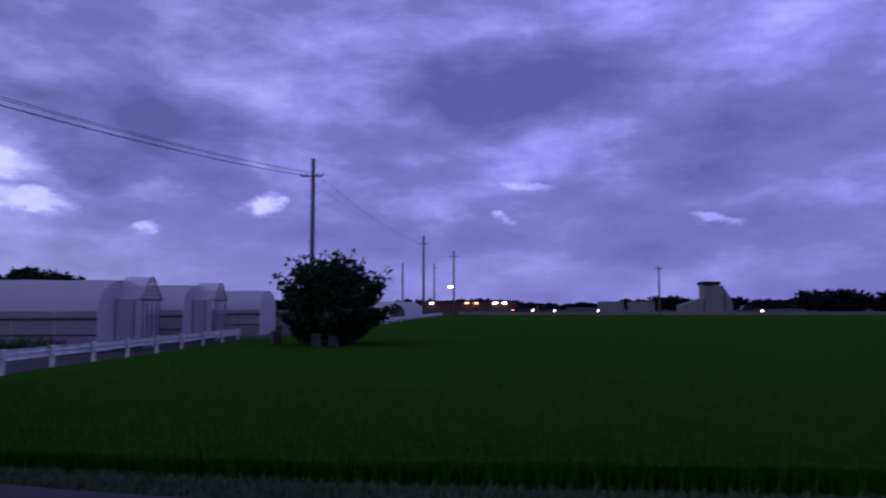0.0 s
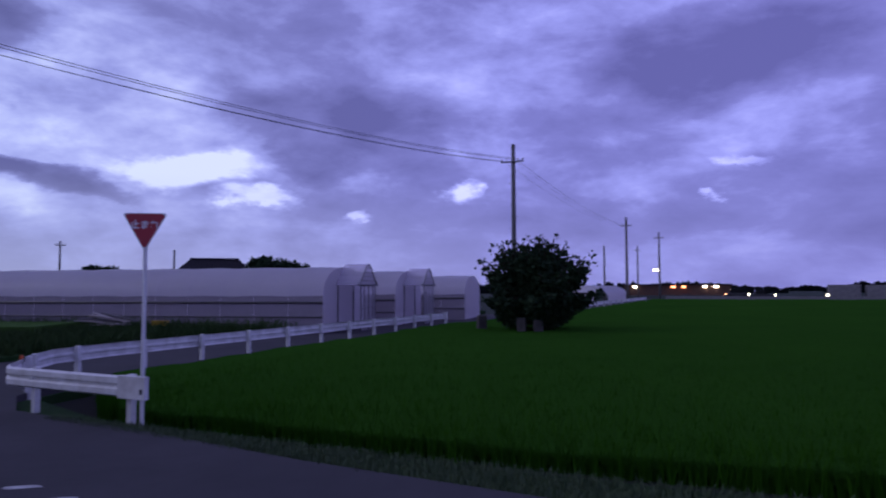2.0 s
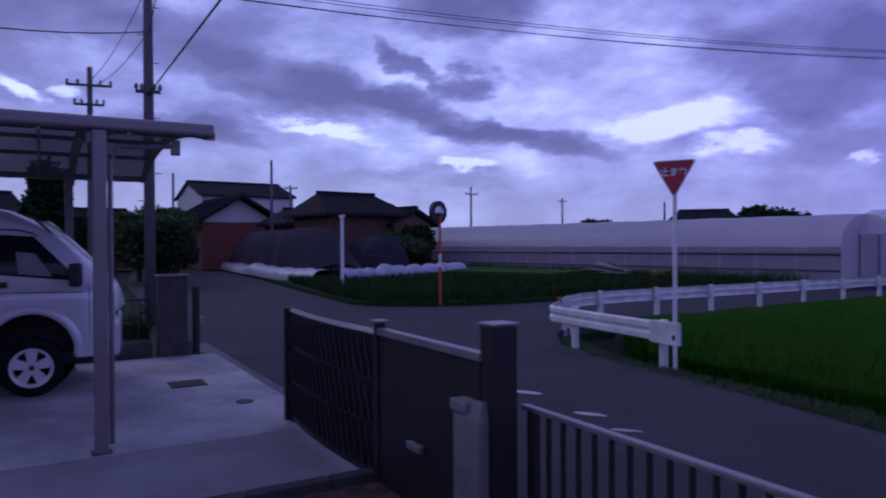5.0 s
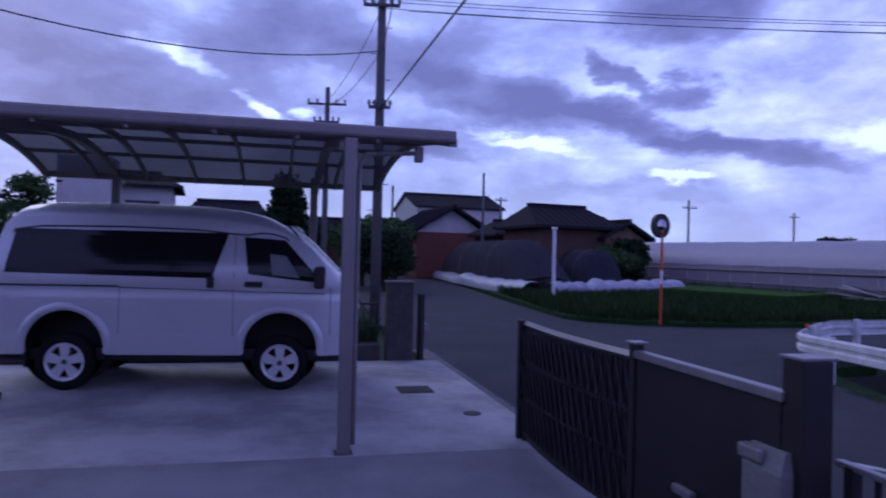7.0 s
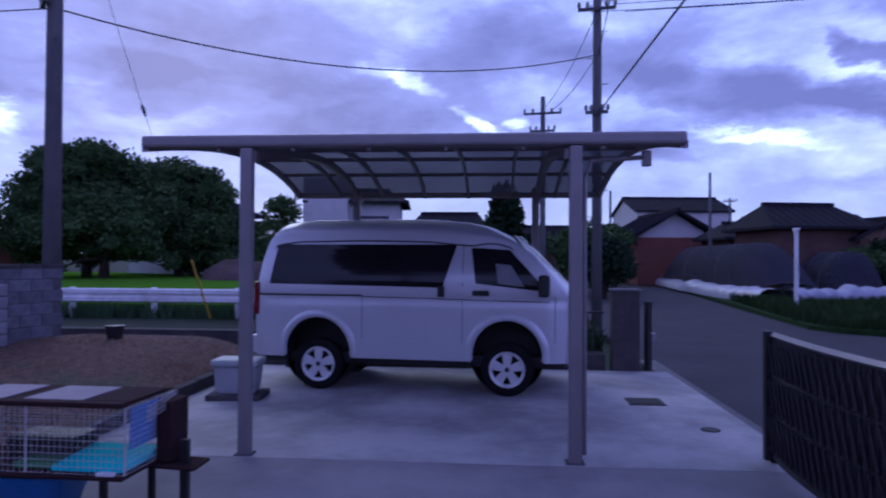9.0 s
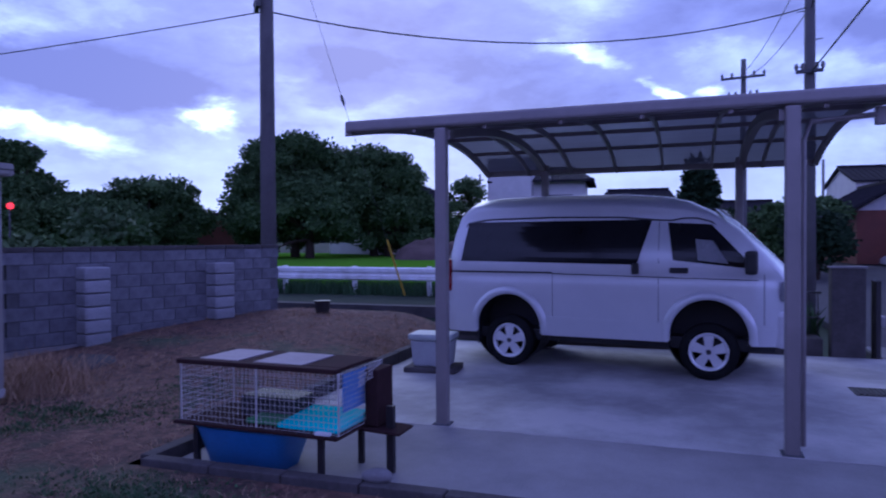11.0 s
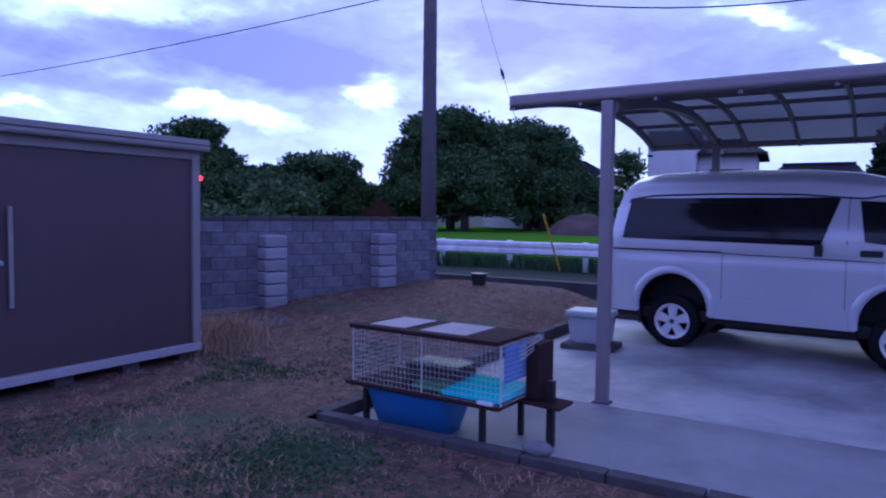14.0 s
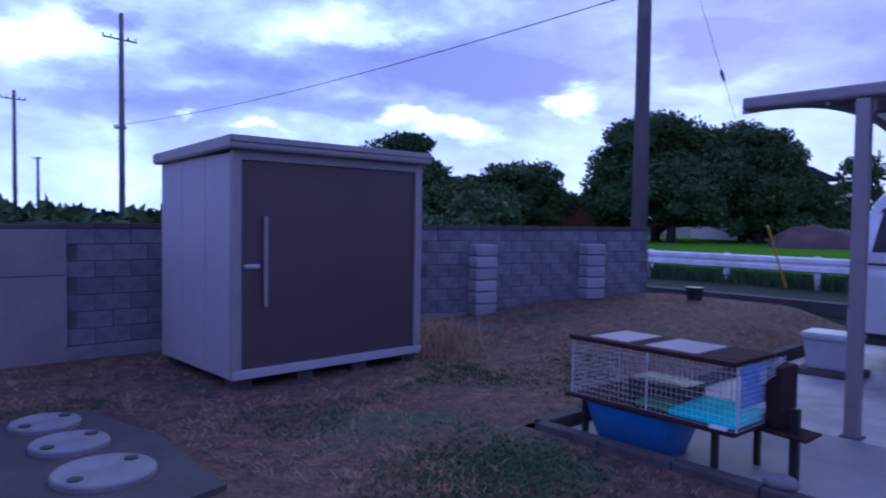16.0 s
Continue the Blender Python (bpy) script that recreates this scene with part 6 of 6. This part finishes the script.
# yaw 90 turns the ridge to run along y
house("white two-storey village house with a dark gabled roof", -77.8, 17.5, 95, 9.7, 9.4, 6.9, 1.55, M_STUCCO, M_TILE, 0, 0.25, None, (("s", -2.7, 4.0, 1.6, 1.2),))
house("red-boarded barn with a white gable and dark tile roof", -61.6, 12.6, 4, 9.4, 5.9, 3.77, 1.95, M_REDWALL, M_TILE, 0, 0.9, M_STUCCO, ())
house("brown boarded house with a dark hipped tile roof", -44.2, 16.9, 98, 5.2, 5, 3.9, 1.2, M_BROWNWALL, M_TILE, 1.0, 0.6, None, (("s", 0.6, 1.2, 1.4, 1.0),))
house("tan walled low house with a dark roof", -44.5, 20.4, 8, 5, 3.0, 3.2, 0.95, M_TANWALL, M_TILE, 0, 0.5, None, (("e", 0.3, 1.2, 1.0, 0.8),))
house("low dark roofed outbuilding between the houses", -52, 16.9, 95, 5, 5, 3.5, 0.9, M_BROWNWALL, M_TILE, 1.0, 0.5)
house("white rendered house with a dark overhanging roof", -63.5, -13.4, 96, 7.4, 7, 6.9, 1.1, M_STUCCO, M_TILE, 1.8, 0.8, None, (("s", 1.5, 4.4, 2.4, 1.2), ("s", -2.2, 4.5, 1.0, 1.0)))
house("low house with a long dark roof", -64, -5.3, 92, 6.6, 6, 4.3, 1.6, M_BROWNWALL, M_TILE, 1.2, 0.5)
house("low dark roofed house beyond the greenhouse", -51.8, 61.5, 40, 8, 7, 3.2, 2.0, M_BROWNWALL, M_TILE, 2.2, 0.8)
house("pale house among the southern trees", -52, -24, 60, 7, 6, 4.6, 1.4, M_STUCCO, M_TILE, 1.0, 0.5, None, (("e", 0, 2.6, 1.6, 1.1),), 0.3)
house("small shed roofed in rust red among the trees", -45, -36, 60, 6, 4, 2.2, 0.9, M_REDWALL, M_TILE, 0, 0.4, None, (), 0.3)
house("dark house at the end of the village road", -66, 3.6, 95, 5, 5, 3.4, 1.4, M_BROWNWALL, M_TILE, 1.0, 0.5)
silo = thing("elevator_building", "pale grey grain elevator on the far plain", "building", pose(41, 143.5, -0.4))
part("tower", box(-1.6, -2.2, 0, 2.0, 2.2, 5.9), M_PILLAR, silo)
part("head_house", box(-1.9, -2.3, 6.0, 1.4, 2.3, 6.7), M_TILE, silo, "dark head house")
part("annex", prism([(-6.2, 0), (-1.8, 0), (-1.8, 3.4), (-6.2, 2.0)], "y", -2, 2), M_PILLAR, silo)
part("side_bin", prism([(2.3, 0), (3.9, 0), (3.6, 3.0), (2.3, 5.2)], "y", -2, 2), M_PILLAR, silo)

# unseen house, added to cut eastern light and darken the van window reflections
home = thing("dwelling", "plain unseen house added beside the yard to block eastern light", "house", pose(0, 0, 0.0), kind="structure")
part("wall", box(4.4, -10.5, 0, 10, 1.0, 3.2), M_TANWALL, home)
part("roof", prism([(3.7, 3.15), (10.7, 3.15), (7.2, 4.7)], "y", -11.2, 1.2), M_TILE, home)
tower = tagged(part("stair_tower", box(-61.5, -17.4, -0.2, -58.8, -13.6, 8.6), M_STUCCO), "plain white rendered stair tower of the house", "building")

# far edge of the paddy: a pale retaining edge, vehicles and lights
tagged(part("far_road_edge", box(-7.5, 111.6, -0.4, 95, 112.1, 0.62), M_PILLAR), "pale concrete road edge at the far side of the paddy", "road edge", kind="structure")


def far_car(label, x, y, size, paint, lamps, box_body=False, turn=0):
    t = thing("vehicle", label, "vehicle", pose(x, y, 0.0, 0, 0, turn), "far vehicles")
    L, H = size
    part("body", box(-L / 2, -0.85, 0.35, L / 2, 0.85, H * (1.0 if box_body else 0.58), 0.12), paint, t)
    if not box_body:
        part("cabin", prism([(-L * 0.34, H * 0.57), (L * 0.22, H * 0.57), (L * 0.10, H), (-L * 0.28, H)], "y", -0.75, 0.75), M_VANGLASS, t)
    for u in (-L * 0.32, L * 0.32):
        for s in (-0.78, 0.78):
            part("wheel", tube([(u, s - 0.1, 0.32), (u, s + 0.1, 0.32)], 0.32, 14), M_RUBBER, t)
    for u, s, m in lamps:
        part("headlight", box(u - 0.12, s - 0.17, 0.6, u + 0.12, s + 0.17, 0.85, 0.04), m, t, "lit headlight")


far_car("dark car with lit headlights on the far road", 39.5, 117, (3.6, 1.55), M_BLACK, ((1.85, -0.7, M_LAMPW),))
far_car("grey box truck with lit headlights on the far road", 17.5, 118, (4.2, 2.3), M_PILLAR, ((-2.2, -0.7, M_LAMPW),), True)
far_car("second grey box truck on the far road", 22.5, 118, (4.2, 2.2), M_PILLAR, (), True)
far_car("dark car with lit headlights on the far road", 3.2, 135, (3.8, 1.6), M_BLACK, ((1.9, -0.7, M_LAMPW), (-1.9, -0.7, M_LAMPO)))
far_car("dark car with lit headlights on the far road", 6.5, 120, (3.6, 1.5), M_BLACK, ((1.8, -0.7, M_LAMPW),))
shop = thing("roadside_shop", "distant lit roadside shop under dark trees", "shop", pose(-11, 190, 0))
part("wall", box(-12, -4, 0, 14, 4, 2.6), M_BROWNWALL, shop)
part("roof", box(-12.5, -4.6, 2.6, 14.5, 4.6, 2.9, 0.05), M_TILE, shop)
for u, m in ((0.5, M_LAMPO), (3.0, M_LAMPO), (8.0, M_LAMPW), (10.6, M_LAMPW), (-9.0, M_LAMPW)):
    part("sign_light", box(u - 0.5, -4.75, 2.0, u + 0.5, -4.62, 2.4, 0.03), m, shop, "glowing sign panel")
gh = thing("far_greenhouse", "far rounded vinyl greenhouse by the paddy road", "greenhouse", pose(-17.5, 100, -0.3))
part("film", grid(lambda y, a: (-3 * math.cos(a), y, 2.6 * math.sin(a) ** 0.7), [0, 12, 24], [math.pi * k / 12 for k in range(13)]), M_VINYL, gh, smooth=True)
lamp = thing("crossing_lamp", "small red warning lamp on a thin post", "lamp", pose(-26.4, -32.7, 0.2))
part("post", tube([(0, 0, 0), (0, 0, 3.2)], 0.05, 8), M_STEEL, lamp)
M_REDLAMP = lamp_mat("red_lamp", (1.0, 0.03, 0.05), 1.3)
M_REDLAMP.node_tree.nodes["Principled BSDF"].inputs["Base Color"].default_value = (0.2, 0.01, 0.01, 1)
part("lens", tube([(0, 0, 3.3), (0.0, 0.1, 3.3)], 0.16, 16), M_REDLAMP, lamp, "lit red lens")

# ---- trees ----


def lobes_for(rng, w, d, h, base, n, rmin, rmax, top_bias=0.6):
    out = []
    for k in range(n):
        a, rr = rng.uniform(0, 6.283), math.sqrt(rng.random())
        z = base + (h - base) * (0.12 + 0.8 * rng.random() ** top_bias)
        k2 = math.sqrt(max(0.1, 1 - ((z - base) / (h - base) - 0.35) ** 2 * 1.9))
        r = rng.uniform(rmin, rmax)
        out.append(((w / 2 * rr * math.cos(a) * k2, d / 2 * rr * math.sin(a) * k2, min(z, h - r * 0.8)), (r * rng.uniform(0.8, 1.4), r * rng.uniform(0.8, 1.4), r * rng.uniform(0.45, 0.85))))
    return out


rng = random.Random(77)
lob = []
for k in range(70):
    # sprays that fan up and outwards from the low trunk
    a, up, reach = rng.uniform(0, 6.283), radians(rng.uniform(2, 88)), rng.uniform(2.1, 2.75)
    reach *= 1.0 + 0.26 * math.sin(2 * up) + 0.1 * math.sin(up)
    for f in (0.35, 0.55, 0.72, 0.86, 1.0):
        r = 0.62 * (1.12 - f)
        lob.append(((reach * f * math.cos(up) * math.cos(a), reach * f * math.cos(up) * math.sin(a), 1.0 + reach * f * math.sin(up) + 0.25 * f * f), (r * 1.1, r * 1.1, r * 0.75)))
lob += [((rng.uniform(-1.7, 1.7), rng.uniform(-1.4, 1.4), rng.uniform(0.7, 1.5)), (0.8, 0.8, 0.5)) for _ in range(12)]
tree_thing("round_cedar", "dense dark evergreen tree with ragged tufted outline", "tree", -7.95, 31.6, -0.25, (2.2, 0.18), lob, 56000, 0.22, M_LEAF_A, 5, -0.9, 0.55)
mound = sheet("tree_mound", [(-13.5, 33), (-10.5, 29.4), (-6, 28.8), (-4, 31.5), (-5, 35.5), (-11, 38), (-13.3, 36.6)], -0.1, M_PAD, "bare earth patch under the round tree", "ground")
for k, (x, y, h) in enumerate(((-8.4, 30.4, 0.75), (-7.6, 30.3, 0.65), (-10.6, 31.2, 0.8))):
    st = part("garden_stone", box(-0.22, -0.15, 0, 0.22, 0.15, h, 0.06), M_CURB)
    st.matrix_basis = pose(x, y, -0.2, 0, 0, 20 * k)
    tagged(st, "upright weathered grey stone at the foot of the tree", "stone", "stones under the tree")

big = [(-40.5, -25.2, 8.3, 7.4), (-43.5, -21.0, 7.7, 7.4), (-46.0, -19.4, 4.6, 4.4), (-40.6, -27.6, 6.8, 4.8), (-49, -23, 7.4, 7), (-38.6, -23, 5.0, 6.5), (-43.2, -19.8, 4.8, 4.6)]
for k, (x, y, h, w) in enumerate(big):
    tree_thing("broadleaf_tree", "dark broadleaf tree in the grove behind the paddy", "tree", x, y, 0.4, (h * 0.6, 0.25), lobes_for(rng, w, w, h, 0.2, 44, 0.4, 1.25), 21000, 0.24, M_LEAF_B, 100 + k, 0, 0.35, "grove trees")
for k, (x, y, h, w) in enumerate(((-36.5, -33.5, 5.4, 5), (-34.5, -35.5, 4.6, 5), (-31.5, -36.0, 4.4, 4.5), (-38.5, -33.0, 5.6, 4.2), (-33.2, -33.0, 3.8, 3.8), (-29.0, -35.0, 3.6, 4.5))):
    tree_thing("small_tree", "small dark leafy tree behind the block wall", "tree", x, y, 0.3, (h * 0.6, 0.14), lobes_for(rng, w, w, h, 0.2, 26, 0.35, 1.0), 9000, 0.24, M_LEAF_B, 200 + k, 0, 0.35, "small trees")
tree_thing("tall_tree", "tall dark tree rising behind the shed", "tree", -30.6, -38.1, 0.3, (5.4, 0.2), lobes_for(rng, 4.6, 4.6, 7.4, 2.2, 28, 0.4, 1.2), 9000, 0.26, M_LEAF_B, 300, 0, 0.35)
tree_thing("pale_bush", "pale green leafy bush behind the block wall", "bush", -28.5, -28.5, 0.3, (1.6, 0.08), lobes_for(rng, 3.2, 3.2, 3.0, 0.2, 12, 0.5, 0.9), 2600, 0.36, M_LEAF_C, 301)
for k in range(9):
    x, y = -10 - 2.4 * k + rng.uniform(-0.6, 0.6), -13.5 - 1.2 * k
    tree_thing("weed_bush", "low green weeds growing behind the block wall", "bush", x + 8, y + rng.uniform(-0.5, 0.5), 0.3, (0.8, 0.03), lobes_for(rng, 3.0, 2.0, 1.5, 0.1, 9, 0.35, 0.6), 1500, 0.28, M_LEAF_B if k % 2 else M_LEAF_C, 320 + k, 0, 0.4, "weeds behind the wall")
for k in range(8):
    tree_thing("weed_bush", "low green weeds growing behind the block wall", "bush", -6.5 + 1.9 * k, -14.0 + rng.uniform(-0.8, 0.8), 0.2, (0.8, 0.03), lobes_for(rng, 2.8, 2.0, 1.55, 0.1, 9, 0.4, 0.65), 1700, 0.28, M_LEAF_B, 340 + k, 0, 0.4, "weeds behind the wall")
tree_thing("conifer", "tall narrow dark clipped conifer by the white house", "tree", -57.0, -0.4, 0.0, (4.5, 0.2), [((0.1 * (k % 2), 0.15 * (k % 3 - 1), 1.2 + 0.9 * k), (1.6 - 0.02 * k * k, 1.6 - 0.02 * k * k, 1.1)) for k in range(7)], 6000, 0.42, M_LEAF_A, 400)
for k, (x, y, h, w) in enumerate(((-60, -19.5, 7.5, 4), (-37.5, 4.5, 3.2, 2.0), (-42.5, 3.9, 3.9, 3.0), (-42, 20.6, 3.2, 2.6), (-52, 6.5, 4.6, 3.5), (-62, 1.5, 4.2, 4), (-40.5, 18.9, 2.6, 2.2))):
    tree_thing("garden_tree", "dark garden tree between the village houses", "tree", x, y, -0.2, (h * 0.6, 0.12), lobes_for(rng, w, w, h, 0.3, 24, 0.4, 0.9), 4200, 0.3, M_LEAF_A if k % 2 else M_LEAF_B, 420 + k, 0, 0.35, "village trees")
for k, (x, y, h, w) in enumerate(((-46.4, 63.8, 5.6, 5), (-44.4, 66.8, 5.2, 5), (-62, 55, 4.6, 3))):
    tree_thing("garden_tree", "dark tree top showing over the greenhouse", "tree", x, y, -0.2, (h * 0.6, 0.14), lobes_for(rng, w, w, h, 0.5, 12, 0.8, 1.3), 2600, 0.5, M_LEAF_A, 440 + k, 0, 0.35, "trees beyond the greenhouse")
pile = bmesh.new()
bmesh.ops.create_icosphere(pile, subdivisions=4, radius=1, matrix=Matrix.Diagonal((3.0, 2.2, 1.3, 1)))
for v in pile.verts:
    v.co += Vector((0, 0, 0.3 * noise.noise(v.co * 1.2)))
tagged(part("earth_mound", pile, M_PILE, smooth=True), "low brown heap of earth at the paddy edge", "earth heap").matrix_basis = pose(-38.5, -14.8, 0.4)

# far tree line round the plain
verts, faces = [], []
rng = random.Random(9)
for k in range(420):
    a = radians(rng.uniform(-75, 260))
    d = rng.uniform(300, 620)
    x, y = -d * math.sin(a), d * math.cos(a)
    h, w = rng.uniform(3.0, 6.5) * d / 420, rng.uniform(9, 26) * d / 420
    for j in range(26):
        t = rng.uniform(-1, 1)
        px, py = x + math.cos(a) * w * t, y + math.sin(a) * w * t
        hh = h * math.sqrt(1 - t * t * 0.8) * rng.uniform(0.6, 1.0)
        s = rng.uniform(1.0, 2.8)
        n = len(verts)
        verts += [(px - s * math.cos(a), py - s * math.sin(a), -0.6), (px + s * math.cos(a), py + s * math.sin(a), -0.6), (px + s * 0.8 * math.cos(a), py + s * 0.8 * math.sin(a), hh * 0.7), (px, py, hh), (px - s * 0.8 * math.cos(a), py - s * 0.8 * math.sin(a), hh * 0.75)]
        faces.append((n, n + 1, n + 2, n + 3, n + 4))
me = bpy.data.meshes.new("far_tree_line")
me.from_pydata(verts, [], faces)
me.materials.append(M_FARHILL)
tagged(new("far_tree_line", me), "dark distant tree line along the horizon", "tree line", kind="stuff")
for k, (az_, d, w, h) in enumerate(((-24.5, 190, 9, 5.2), (-28.5, 200, 5, 4.6), (-13, 260, 6, 4.4), (-17, 260, 5, 4.0))):
    a = radians(az_)
    tree_thing("far_grove", "dark far grove on the plain", "grove", -d * math.sin(a), d * math.cos(a), -0.4, (h * 0.5, 0.4), [((rng.uniform(-w, w), rng.uniform(-2, 2), h * rng.uniform(0.35, 0.75)), (2.4, 2.4, h * 0.28)) for _ in range(22)], 1500, 1.4, M_FARHILL, 500 + k, 0, 0.4, "far groves")
